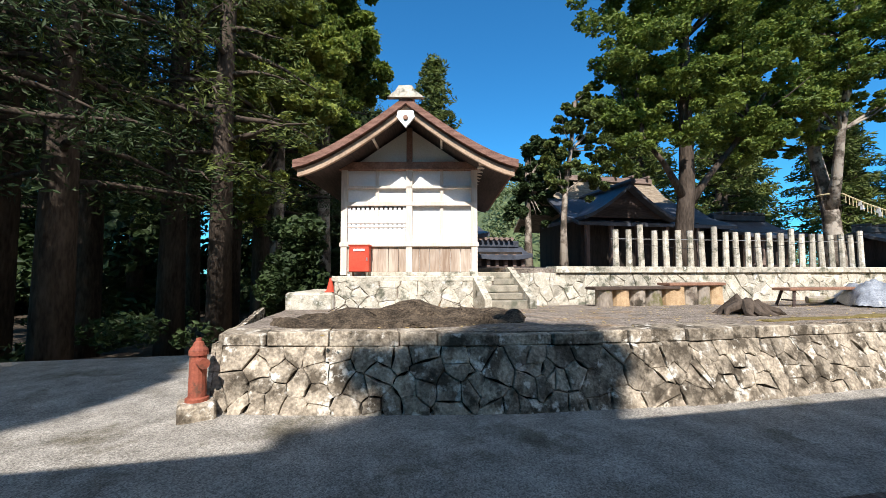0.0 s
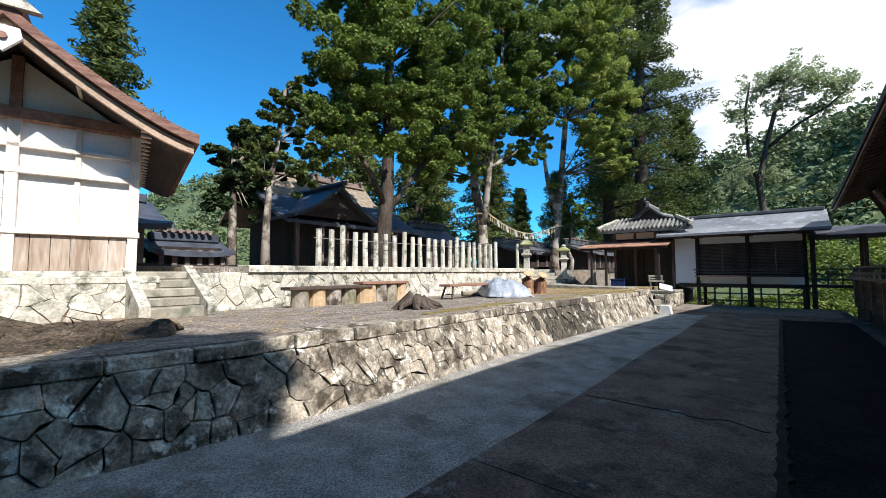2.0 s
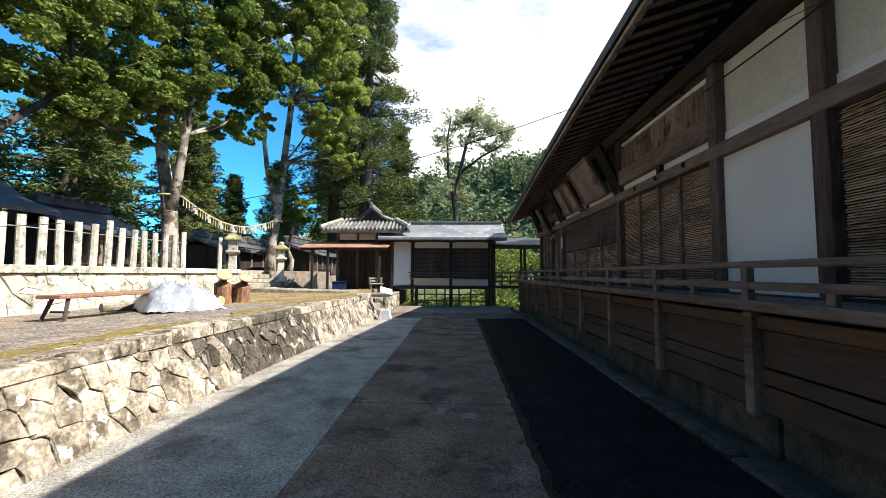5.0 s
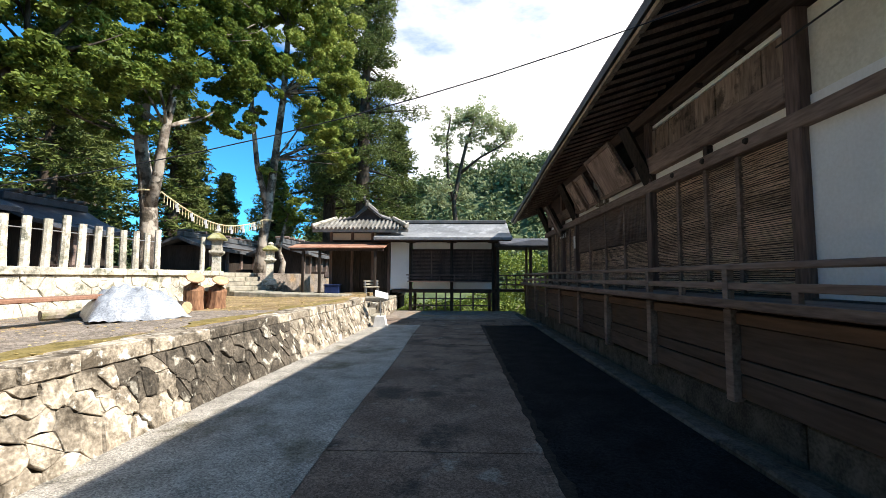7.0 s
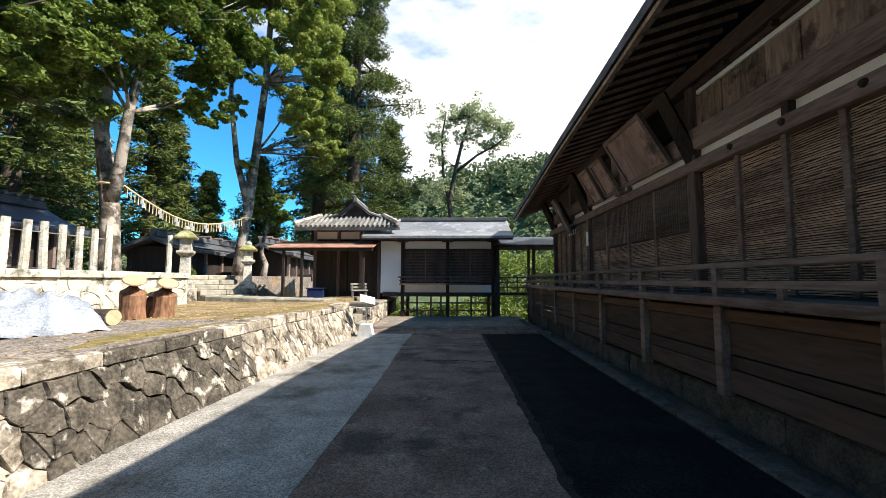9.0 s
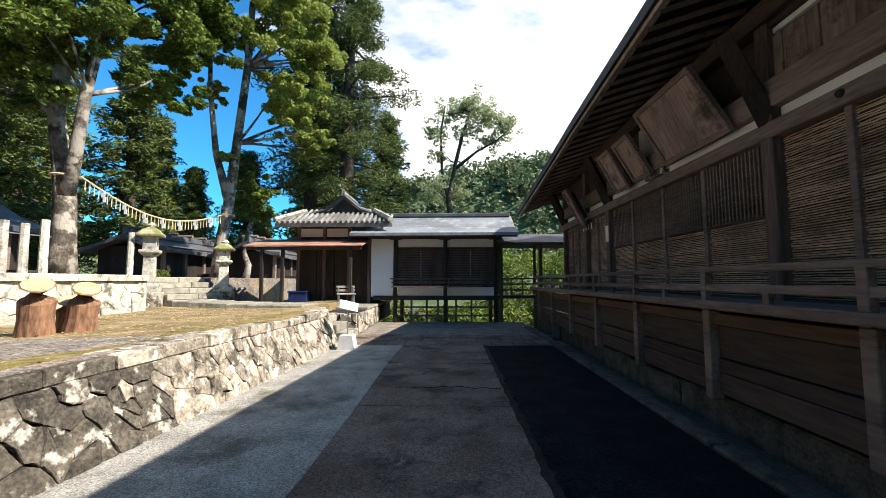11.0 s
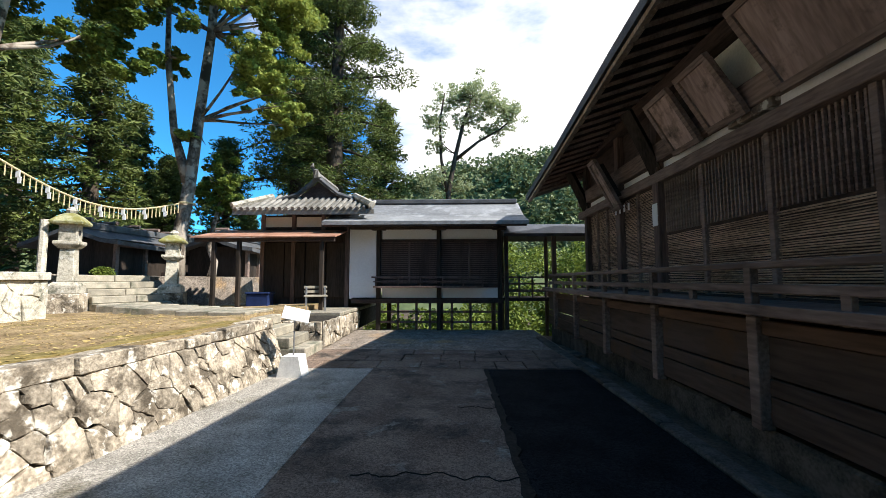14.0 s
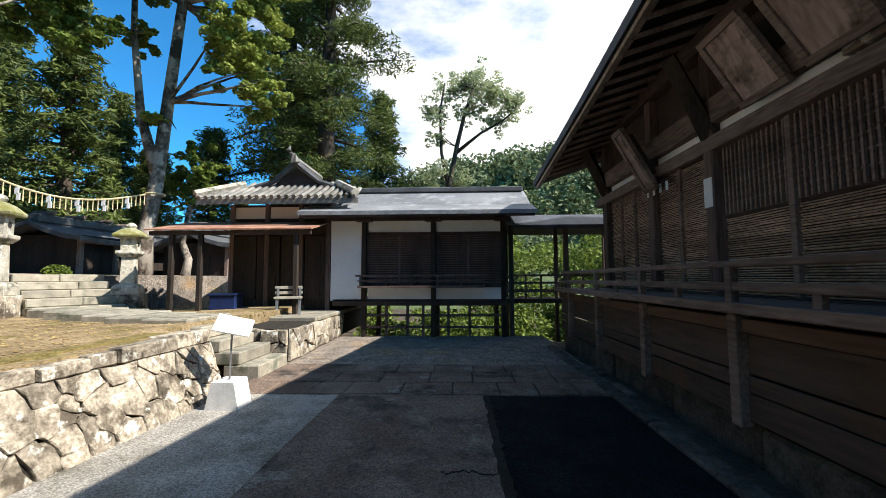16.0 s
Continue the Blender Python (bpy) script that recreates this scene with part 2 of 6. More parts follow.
ROOF_DARK = material("dark_shingle", (0.045, 0.047, 0.05), (0.12, 0.122, 0.125), 0.6, 3.0, (1, 1, 1), 0.35, fine=45, spec=0.5)
ROOF_SLATE = material("blue_grey_roof", (0.04, 0.045, 0.055), (0.085, 0.093, 0.115), 0.45, 3.0, bump=0.25, fine=40)
ROOF_GREY = material("grey_roof", (0.13, 0.135, 0.14), (0.27, 0.275, 0.28), 0.5, 1.2, (0.4, 1, 1), 0.2, fine=26, stain=(0.32, 0.33, 0.34), stain_at=0.6)
TILE = material("roof_tile", (0.104, 0.098, 0.085), (0.247, 0.234, 0.208), 0.6, 3.0, bump=0.3, fine=40, per_piece=0.25)
THATCH = material("bark_roof", (0.15, 0.115, 0.08), (0.32, 0.26, 0.19), 0.95, 3.0, (1, 1, 4), 0.5, fine=30)
BARK_ROOF = material("bark_eave", (0.12, 0.06, 0.045), (0.28, 0.16, 0.12), 0.9, 3.0, (1, 1, 5), 0.4, fine=30)
RUST = material("rusted_sheet", (0.22, 0.1, 0.06), (0.45, 0.25, 0.17), 0.75, 2.5, bump=0.2, fine=30)
RED = material("red_paint", (0.5, 0.055, 0.03), (0.62, 0.09, 0.05), 0.5, 3, bump=0.05)
BLUE = material("blue_plastic", (0.007, 0.016, 0.06), (0.014, 0.03, 0.1), 0.5, 4, bump=0.05)
RED_OLD = material("rusty_red_paint", (0.2, 0.055, 0.035), (0.33, 0.1, 0.06), 0.7, 6, bump=0.3, stain=(0.12, 0.06, 0.04), stain_at=0.58, stain_scale=8)
BARK = material("tree_bark", (0.036, 0.027, 0.020), (0.102, 0.078, 0.060), 0.95, 4, (1, 1, 0.25), 0.9, fine=20, bump_size=0.05)
BARK_RED = material("red_brown_bark", (0.12, 0.06, 0.035), (0.3, 0.16, 0.09), 0.9, 5, (1, 1, 0.3), 0.7, fine=20, bump_size=0.03)
BARK_MIXED = material("patchy_bark", (0.07, 0.055, 0.042), (0.24, 0.19, 0.15), 0.95, 3, (1, 1, 0.5), 0.9, fine=16, stain=(0.05, 0.042, 0.03), stain_at=0.52, stain_scale=1.6, lichen=(0.36, 0.31, 0.25), lichen_at=0.53, lichen_scale=1.8, bump_size=0.05)
BARK_PALE = material("pale_bark", (0.158, 0.130, 0.101), (0.346, 0.295, 0.238), 0.95, 4, (1, 1, 0.4), 0.8, fine=20, stain=(0.13, 0.12, 0.05), stain_at=0.57, stain_scale=2, bump_size=0.04)
LOG_END = material("sawn_log_end", (0.36, 0.24, 0.13), (0.54, 0.39, 0.24), 0.85, 6, bump=0.2)
TARP = material("silver_sheeting", (0.15, 0.165, 0.19), (0.4, 0.425, 0.46), 0.32, 3, bump=0.2)
BLACK = material("black_sheet", (0.02, 0.02, 0.022), (0.05, 0.05, 0.055), 0.6, 3, bump=0.1)
STRAW = material("straw_rope", (0.4, 0.32, 0.17), (0.62, 0.52, 0.3), 0.9, 20, bump=0.4)
PAPER = material("white_paper", (0.78, 0.78, 0.76), (0.85, 0.85, 0.84), 0.9, 3, bump=0.0)
METAL = material("grey_metal", (0.25, 0.25, 0.26), (0.4, 0.4, 0.41), 0.45, 5, bump=0.05, metal=0.8)
CONC_PALE = material("pale_concrete", (0.5, 0.49, 0.47), (0.66, 0.65, 0.62), 0.9, 6, bump=0.15)
LEAF_CEDAR = leaf_material("cedar_leaf", (0.026, 0.044, 0.014), (0.15, 0.185, 0.046))
LEAF_BROAD = leaf_material("broad_leaf", (0.039, 0.072, 0.016), (0.2, 0.255, 0.046), 0.35)
LEAF_LIGHT = leaf_material("yellow_green_leaf", (0.1, 0.15, 0.03), (0.36, 0.4, 0.09), 0.35)
LEAF_PALE = leaf_material("pale_leaf", (0.18, 0.22, 0.09), (0.42, 0.46, 0.26), 0.5)
LEAF_FALLEN = leaf_material("fallen_leaf", (0.2, 0.11, 0.04), (0.5, 0.38, 0.14), 0.1)
LEAF_HILL = leaf_material("hazy_hill_leaf", (0.068, 0.095, 0.045), (0.180, 0.214, 0.091), 0.2)
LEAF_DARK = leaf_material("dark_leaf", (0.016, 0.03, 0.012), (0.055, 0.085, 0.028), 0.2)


# ---- building helpers ----
def part(name, bm, mat, parent=None, label="", smooth=False):
    """Links a bmesh as one mesh object, under a thing or part if one is given."""
    me = bpy.data.meshes.new(name)
    if smooth:
        for f in bm.faces:
            f.smooth = True
    bm.to_mesh(me)
    bm.free()
    me.materials.append(mat)
    ob = new(name, me)
    if parent:
        ob.parent = parent
    if label:
        tagged(ob, label)
    return ob


def thing(name, label, category, at=(0, 0, 0), turn=0.0, group="", kind=""):
    ob = new(name)
    ob.empty_display_size = 0.1
    ob.matrix_basis = pose(*at, 0, 0, turn)
    return tagged(ob, label, category, group, kind)


def box(x0, x1, y0, y1, z0, z1, bevel=0.006, bm=None):
    b = bmesh.new()
    vs = [b.verts.new((x, y, z)) for x in (x0, x1) for y in (y0, y1) for z in (z0, z1)]
    for f in ((0, 1, 3, 2), (4, 6, 7, 5), (0, 4, 5, 1), (2, 3, 7, 6), (0, 2, 6, 4), (1, 5, 7, 3)):
        b.faces.new([vs[i] for i in f])
    if bevel:
        bmesh.ops.bevel(b, geom=b.edges[:], offset=bevel, segments=1, affect="EDGES")
    return merge(bm, b) if bm is not None else b


def merge(into, b, m=None):
    """Adds the faces of b to another bmesh and drops b."""
    if m is not None:
        b.transform(m)
    made = {v: into.verts.new(v.co) for v in b.verts}
    for f in b.faces:
        into.faces.new([made[v] for v in f.verts])
    b.free()
    return into


def boxes(rows, bevel=0.004):
    bm = bmesh.new()
    for r in rows:
        box(*r, bevel=bevel, bm=bm)
    return bm


def tube(points, radii, sides=8, bm=None, cap=True):
    """A round limb along points with a radius at each."""
    bm = bm if bm is not None else bmesh.new()
    points = [Vector(p) for p in points]
    rings = []
    for i, p in enumerate(points):
        d = (points[min(i + 1, len(points) - 1)] - points[max(i - 1, 0)]).normalized()
        a = d.orthogonal().normalized() if abs(d.z) > 0.9 else d.cross(Vector((0, 0, 1))).normalized()
        if abs(d.z) > 0.9:
            a = (Vector((1, 0, 0)) - d * d.x).normalized()
        c = d.cross(a)
        rings.append([bm.verts.new(p + radii[i] * (math.cos(k * 2 * math.pi / sides) * a + math.sin(k * 2 * math.pi / sides) * c)) for k in range(sides)])
    for r, s in zip(rings, rings[1:]):
        for k in range(sides):
            bm.faces.new((r[k], r[(k + 1) % sides], s[(k + 1) % sides], s[k]))
    if cap:
        bm.faces.new(rings[0][::-1])
        bm.faces.new(rings[-1])
    return bm


def prism(outline, axis, a, b, bm=None):
    """A flat outline pushed out along an axis, from a to b: outline in the two other axes, in order."""
    bm = bm if bm is not None else bmesh.new()

    def at(p, w):
        return {"x": (w, *p), "y": (p[0], w, p[1]), "z": (*p, w)}[axis]
    r = [bm.verts.new(at(p, a)) for p in outline]
    s = [bm.verts.new(at(p, b)) for p in outline]
    k = len(outline)
    bm.faces.new(r)
    bm.faces.new(s[::-1])
    for i in range(k):
        bm.faces.new((r[i], s[i], s[(i + 1) % k], r[(i + 1) % k]))
    bmesh.ops.recalc_face_normals(bm, faces=bm.faces[:])
    return bm


def slab(corners, thick, bm=None):
    """A sheet of given thickness under the corners, listed as a grid of rows."""
    bm = bm if bm is not None else bmesh.new()
    top = [[bm.verts.new(p) for p in row] for row in corners]
    low = [[bm.verts.new((p[0], p[1], p[2] - thick)) for p in row] for row in corners]
    n, k = len(corners), len(corners[0])
    for i in range(n - 1):
        for j in range(k - 1):
            bm.faces.new((top[i][j], top[i + 1][j], top[i + 1][j + 1], top[i][j + 1]))
            bm.faces.new((low[i][j], low[i][j + 1], low[i + 1][j + 1], low[i + 1][j]))
    rim = [(i, 0) for i in range(n)] + [(n - 1, j) for j in range(1, k)] + [(i, k - 1) for i in range(n - 2, -1, -1)] + [(0, j) for j in range(k - 2, 0, -1)]
    for (a, b), (c, d) in zip(rim, rim[1:] + rim[:1]):
        bm.faces.new((top[a][b], low[a][b], low[c][d], top[c][d]))
    bmesh.ops.recalc_face_normals(bm, faces=bm.faces[:])
    return bm


def lerp(rows, t):
    """The value at t between rows of (t, value, ...)."""
    for a, b in zip(rows, rows[1:]):
        if t <= b[0]:
            k = max(0.0, (t - a[0]) / (b[0] - a[0]))
            return [p + k * (q - p) for p, q in zip(a[1:], b[1:])]
    return list(rows[-1][1:])


# ---- the lie of the land ----
WALL_FOOT = [(1.0, -3.1), (2.5, -2.72), (4.1, -2.42), (6.5, -2.22), (9.0, -2.32), (12.0, -2.28), (14.0, -2.16), (18.3, -1.98), (19.35, -1.95)]
UPPER_X, UPPER_Z = -7.5, 1.62


def foot(y):
    return lerp(WALL_FOOT, y)[0]


def terrace_z(x, y):
    return 0.80 - 0.025 * max(0, min(5, -x - 2.6)) + 0.02 * noise.noise((x * 0.9, y * 0.9, 3))


bm = bmesh.new()                                         # the ground reaches out to the hills
N = 96
grid = [[bm.verts.new((math.copysign(abs(u) ** 2.6, u) * 900, math.copysign(abs(v) ** 2.6, v) * 900 + 8, 0)) for v in np.linspace(-1, 1, N)] for u in np.linspace(-1, 1, N)]
for row in grid:
    for v in row:
        x, y = v.co.x, v.co.y
        drop = -0.04
        if y > 24.9:
            drop = -0.04 - min(3.2, (y - 24.9) * 0.35)
        if x > 13:
            drop -= min(3, (x - 13) * 0.2)
        if x < -9 and y < 30:
            drop = min(drop, -0.04) + 0.1 * min(8, -9 - x) * (1 if y > 2 else -0.6)
        if x < -3.4 and y < 0.4:
            drop = -0.05 - 0.12 * min(10, -x - 3.4) + 0.1 * noise.noise((x * 0.4, y * 0.4, 0))
        v.co.z = drop
for i in range(N - 1):
    for j in range(N - 1):
        bm.faces.new((grid[i][j], grid[i + 1][j], grid[i + 1][j + 1], grid[i][j + 1]))
tagged(part("ground", bm, FOREST_FLOOR), "dark earth covered in fallen leaves and needles", "ground", kind="structure")


def sheet(name, ys, left, right, z, mat, label, category, steps=2, bumps=0.0, thick=0.06):
    rows = []
    for y in ys:
        a, b = left(y), right(y)
        rows.append([(a + (b - a) * k / steps, y, z + bumps * noise.noise((a * 3 + k, y * 2.1, 5))) for k in range(steps + 1)])
    return tagged(part(name, slab(rows, thick), mat), label, category, kind="structure")


YS = list(np.linspace(-16, 19.25, 70))
sheet("road", YS, lambda y: 1.40, lambda y: 2.92, 0.0, ASPHALT, "worn asphalt strip along the hall, deep shade put into its dark grey", "road")
lane = sheet("road_middle", YS, lambda y: -0.45 + 0.02 * math.sin(y), lambda y: 1.37, -0.01, JOINT, "worn brown-grey concrete lane with cracks", "road")
for k in range(8):
    ys = list(np.linspace(19.24 - 4.45 * k - 4.435, 19.24 - 4.45 * k, 16))
    rr = []
    for y in ys:
        a, b = -0.47 + 0.02 * math.sin(y) + 0.012 * noise.noise((y * 3, 0, 1)), 1.38 + 0.02 * noise.noise((y * 2.4, 4, 1))
        rr.append([(a + (b - a) * j / 3, y + (0.02 * noise.noise((j * 2.0, k, 3)) if y in (ys[0], ys[-1]) else 0), 0.014 + 0.004 * noise.noise((j, y, 2))) for j in range(4)])
    part("concrete_slab", slab(rr, 0.05), CONCRETE, lane)
crack = bmesh.new()                                      # broken edge between the concrete and the asphalt
rag = []
for k in range(420):
    y = -8 + k * 27.2 / 419
    w = 0.035 + 0.05 * max(0, noise.noise((y * 2.3, 3, 0))) + 0.07 * max(0, noise.noise((y * 9, 8, 0)))
    rag.append([(1.36 - 0.4 * w + 0.03 * noise.noise((y * 4, 1, 1)), y, 0.022), (1.37 + w + 0.03 * noise.noise((y * 6, 2, 1)), y, 0.022)])
part("broken_edge", slab(rag, 0.02, crack), SHADED_DIRT, lane, "dark crumbled edge of the lane")
for y0, x0, x1 in ((8.06, -0.4, 1.3), (15.6, 0.1, 1.35), (17.2, 0.9, 1.38)):
    rag = [[(x0 + (x1 - x0) * k / 40, y0 + 0.09 * noise.noise((k * 0.17, y0, 1)) + 0.035 * noise.noise((k * 1.7, y0, 4)) - g, 0.0215) for g in (0.004, -0.004)][::-1] for k in range(41)]
    part("crack", slab(rag, 0.006), SHADED_DIRT, lane)
sheet("gravel_strip", YS, lambda y: (foot(y) - 0.15) if y > 1.0 else -6.5, lambda y: -0.485 + 0.02 * math.sin(y), 0.004, GRAVEL, "pale grey packed gravel beside the stone wall", "gravel", steps=10, bumps=0.004)
sheet("road_end", list(np.linspace(21.05, 24.6, 14)), lambda y: -2.3, lambda y: 3.2, -0.01, EARTH, "bare brown earth at the end of the lane", "ground", steps=8, bumps=0.015)

rows = []                                                # lower terrace behind the roadside wall
for y in np.linspace(1.0, 24.6, 60):
    a = foot(min(y, 19.35)) - 0.36
    if y > 19.35:
        a = -3.0
    back = UPPER_X - 0.2 if y < 20.5 else -10.2
    rows.append([(a + (back - a) * k / 12, y, terrace_z(a + (back - a) * k / 12, y)) for k in range(13)])
tagged(part("terrace", slab([r for r in rows if r[0][1] < 15.4], 0.75), EARTH), "gravelly brown terrace with scattered leaves", "ground", kind="structure")
tagged(part("terrace_moss", slab([r for r in rows if r[0][1] > 14.9], 0.75), MOSS_GROUND), "bare sandy ground with moss and yellow leaves", "ground", kind="structure")
strip = bmesh.new()                                      # moss and dirt along the back of the wall's cap stones
rag = []
for k in range(90):
    y = 8.0 + k * 11.0 / 89
    a = foot(y) - 0.585
    w = max(0.03, 0.3 + 0.35 * noise.noise((y * 0.8, 5, 2)) + 0.12 * noise.noise((y * 4, 1, 2)))
    rag.append([(a, y, terrace_z(a, y) + 0.014), (a - w / 2, y, terrace_z(a - w / 2, y) + 0.016), (a - w, y, terrace_z(a - w, y) + 0.012)])
tagged(part("moss_edge", slab(rag, 0.02, strip), MOSS_EDGE), "yellow-brown moss along the top of the wall", "moss", kind="structure")
EDGE = [(6.0, UPPER_X - 0.12), (20.55, UPPER_X - 0.12), (20.65, -9.35), (22.9, -9.3), (24.5, -8.55), (26.0, -7.6), (60, -6.8)]
rows = []
for y in [6.2, 8, 10, 12, 14, 16, 18, 20, 20.55, 20.65, 21.7, 22.4, 23, 23.6, 24.2, 24.8, 26, 28, 31, 35, 40, 50, 60]:
    e = lerp(EDGE, y)[0]
    rows.append([(e + (-40 - e) * k / 19, y, UPPER_Z - 0.04 + 0.03 * noise.noise((e - k, y, 1)) + 0.03 * k) for k in range(20)])
tagged(part("upper_terrace", slab(rows, 1.4), EARTH), "raised shrine ground of brown earth", "ground", kind="structure")


# ---- rough stone walls ----
def cells(width, height, size, rnd, squash=1.0):
    """Irregular stones that fill a width x height face: a list of outlines."""
    seeds = []
    nx, ny = max(1, round(width / size)), max(1, round(height / (size * squash)))
    for j in range(ny):
        for k in range(nx):
            seeds.append(((k + 0.5 + (0.5 if j % 2 else 0) * 0.9 + rnd.uniform(-0.42, 0.42)) * width / nx, (j + 0.5 + rnd.uniform(-0.32, 0.32)) * height / ny))
    seeds = [q for q in seeds if rnd.random() > 0.22]
    seeds += [(rnd.uniform(0, width), rnd.uniform(0, height)) for _ in range(len(seeds) // 3)]
    out = []
    for i, (sx, sy) in enumerate(seeds):
        poly = [(max(0, sx - 3 * size), 0), (min(width, sx + 3 * size), 0), (min(width, sx + 3 * size), height), (max(0, sx - 3 * size), height)]
        for j, (tx, ty) in enumerate(seeds):
            if i == j or abs(tx - sx) > 4 * size:
                continue
            mx, my, dx, dy = (sx + tx) / 2, (sy + ty) / 2, tx - sx, (ty - sy)
            cut = []
            for a, b in zip(poly, poly[1:] + poly[:1]):
                da, db = (a[0] - mx) * dx + (a[1] - my) * dy, (b[0] - mx) * dx + (b[1] - my) * dy
                if da <= 0:
                    cut.append(a)
                if (da < 0 < db) or (db < 0 < da):
                    k = da / (da - db)
                    cut.append((a[0] + k * (b[0] - a[0]), a[1] + k * (b[1] - a[1])))
            poly = cut
            if len(poly) < 3:
                break
        if len(poly) >= 3:
            out.append(poly)
    return out


def stones(owner, along, height, size, place, mat, seed, proud=0.07, joint=0.012, squash=0.8, other=None):
    """Stones as pieces of a wall, other(s, h) may name another material for a stone; place(s, h, out) gives the world point at s along, h up and out of the face."""
    rnd = random.Random(seed)
    for poly in cells(along, height, size, rnd, squash):
        joint_here = joint * rnd.uniform(0.5, 1.4)
        cx, cy = sum(p[0] for p in poly) / len(poly), sum(p[1] for p in poly) / len(poly)
        w = max(max(p[0] for p in poly) - min(p[0] for p in poly), 0.05)
        lift = proud * rnd.uniform(0.55, 1.15)
        tilt, tilt2 = rnd.uniform(-0.06, 0.06), rnd.uniform(-0.06, 0.06)
        bmp = bmesh.new()
        rings = []
        dense = []
        for a, b in zip(poly, poly[1:] + poly[:1]):
            dense += [a, ((a[0] + b[0]) / 2 + rnd.uniform(-0.02, 0.02), (a[1] + b[1]) / 2 + rnd.uniform(-0.02, 0.02))]
        for inset, out in ((0.0, -0.06), (0.0, lift * 0.35), (0.035, lift * 0.85), (0.13, lift)):
            ring = []
            for px, py in dense:
                dx, dy = px - cx, py - cy
                d = math.hypot(dx, dy) or 1
                k = max(0.2, (d - joint_here) / d) * (1 - inset)
                s, h = cx + dx * k, cy + dy * k
                o = out + ((dx * tilt + dy * tilt2) * 0.8 + 0.006 * rnd.uniform(-1, 1) if out > 0 else 0)
                ring.append(bmp.verts.new(place(s, h, o)))
            rings.append(ring)
        mid = bmp.verts.new(place(cx, cy, lift + rnd.uniform(-0.004, 0.008)))
        n = len(dense)
        for r, t in zip(rings, rings[1:]):
            for i in range(n):
                bmp.faces.new((r[i], r[(i + 1) % n], t[(i + 1) % n], t[i]))
        for i in range(n):
            bmp.faces.new((rings[-1][i], rings[-1][(i + 1) % n], mid))
        bmesh.ops.recalc_face_normals(bmp, faces=bmp.faces[:])
        part("stone", bmp, (other(cx + rnd.uniform(-0.5, 0.5), cy) if other else None) or mat, owner)


def road_wall_point(s, h, out):
    y = 1.0 + s
    x = foot(y)
    n = Vector((1, -(foot(y + 0.1) - foot(y - 0.1)) / 0.2, 0)).normalized()
    p = Vector((x, y, h - 0.03)) + n * (out - 0.36 * h)
    return p


road_wall = part("wall_roadside", slab([[tuple(road_wall_point(y - 1.0, h, -0.025)) for h in (0, 0.4, 0.70)] for y in np.linspace(1.0, 19.3, 40)], 0.02), JOINT)
tagged(road_wall, "low retaining wall of rough grey stones beside the lane", "stone wall", kind="structure")
cuts = [0.0]                                             # flat cap stones of uneven length along the top
rnd = random.Random(17)
while cuts[-1] < 17.9:
    cuts.append(cuts[-1] + rnd.uniform(0.26, 0.78))
cuts[-1] = 18.3
for k, (c0, c1) in enumerate(zip(cuts, cuts[1:])):
    pts = [road_wall_point(c, 0.0, 0) for c in (c0 + 0.008, c1 - 0.008)]
    z0, z1 = 0.66, 0.80 + 0.018 * math.sin(k * 7.1)
    b = bmesh.new()
    lo = [b.verts.new((p.x + dx, p.y, z0)) for p in pts for dx in (-0.225 + 0.02 * math.sin(k * 3.3), -0.6)]
    hi = [b.verts.new((p.x + dx, p.y, z1 + 0.012 * math.sin(k * 5 + dx * 9))) for p in pts for dx in (-0.235 + 0.02 * math.sin(k * 3.3), -0.6)]
    for f in ((0, 1, 3, 2),):
        b.faces.new([lo[i] for i in f]), b.faces.new([hi[i] for i in f[::-1]])
    for i, j in ((0, 1), (1, 3), (3, 2), (2, 0)):
        b.faces.new((lo[i], lo[j], hi[j], hi[i]))
    bmesh.ops.recalc_face_normals(b, faces=b.faces[:])
    bmesh.ops.bevel(b, geom=b.edges[:], offset=0.012, segments=1, affect="EDGES")
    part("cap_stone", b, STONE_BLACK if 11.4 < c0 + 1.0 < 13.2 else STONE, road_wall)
side_wall = part("wall_side", slab([[(-3.1 - 0.29 * h - s, 1.0 - 0.12 * s + 0.0 * h, h) for h in (0, 0.35, 0.7)] for s in np.linspace(0, 5.2, 12)], 0.02), JOINT)
tagged(side_wall, "side of the terrace wall in rough grey stone", "stone wall", kind="structure")

upper_wall = part("wall_upper", box(UPPER_X - 0.5, UPPER_X - 0.06, 6.35, 20.6, 0.5, 1.47, 0), JOINT_PALE)
tagged(upper_wall, "pale sunlit stone wall carrying the post fence", "stone wall", kind="structure")
for k in range(13):
    y0 = 7.3 + k * 13.3 / 13
    part("coping", box(UPPER_X - 0.55, UPPER_X + 0.03, y0 + 0.004, y0 + 13.3 / 13 - 0.004, 1.47, 1.63, 0.012), STONE_PALE, upper_wall)

tagged(part("gutter", box(3.1, 3.62, -3.2, 23.3, -0.3, -0.2, 0), SHADED_DIRT), "dark drain between kerb and hall", "gutter", kind="structure")

# ---- the long hall beside the lane ----
hall = thing("shrine_hall", "long weathered timber hall with deep eaves and a railed veranda", "shrine hall")
WX, DX, Y0, Y1 = 4.3, 3.3, -3.0, 23.3
EAVE = [(-3, 3.05, 5.3), (8, 3.05, 5.3), (13, 3.07, 5.06), (18, 3.10, 4.74), (21, 3.08, 4.4), (24.3, 2.98, 3.95)]


def eave(y):
    return lerp(EAVE, y)


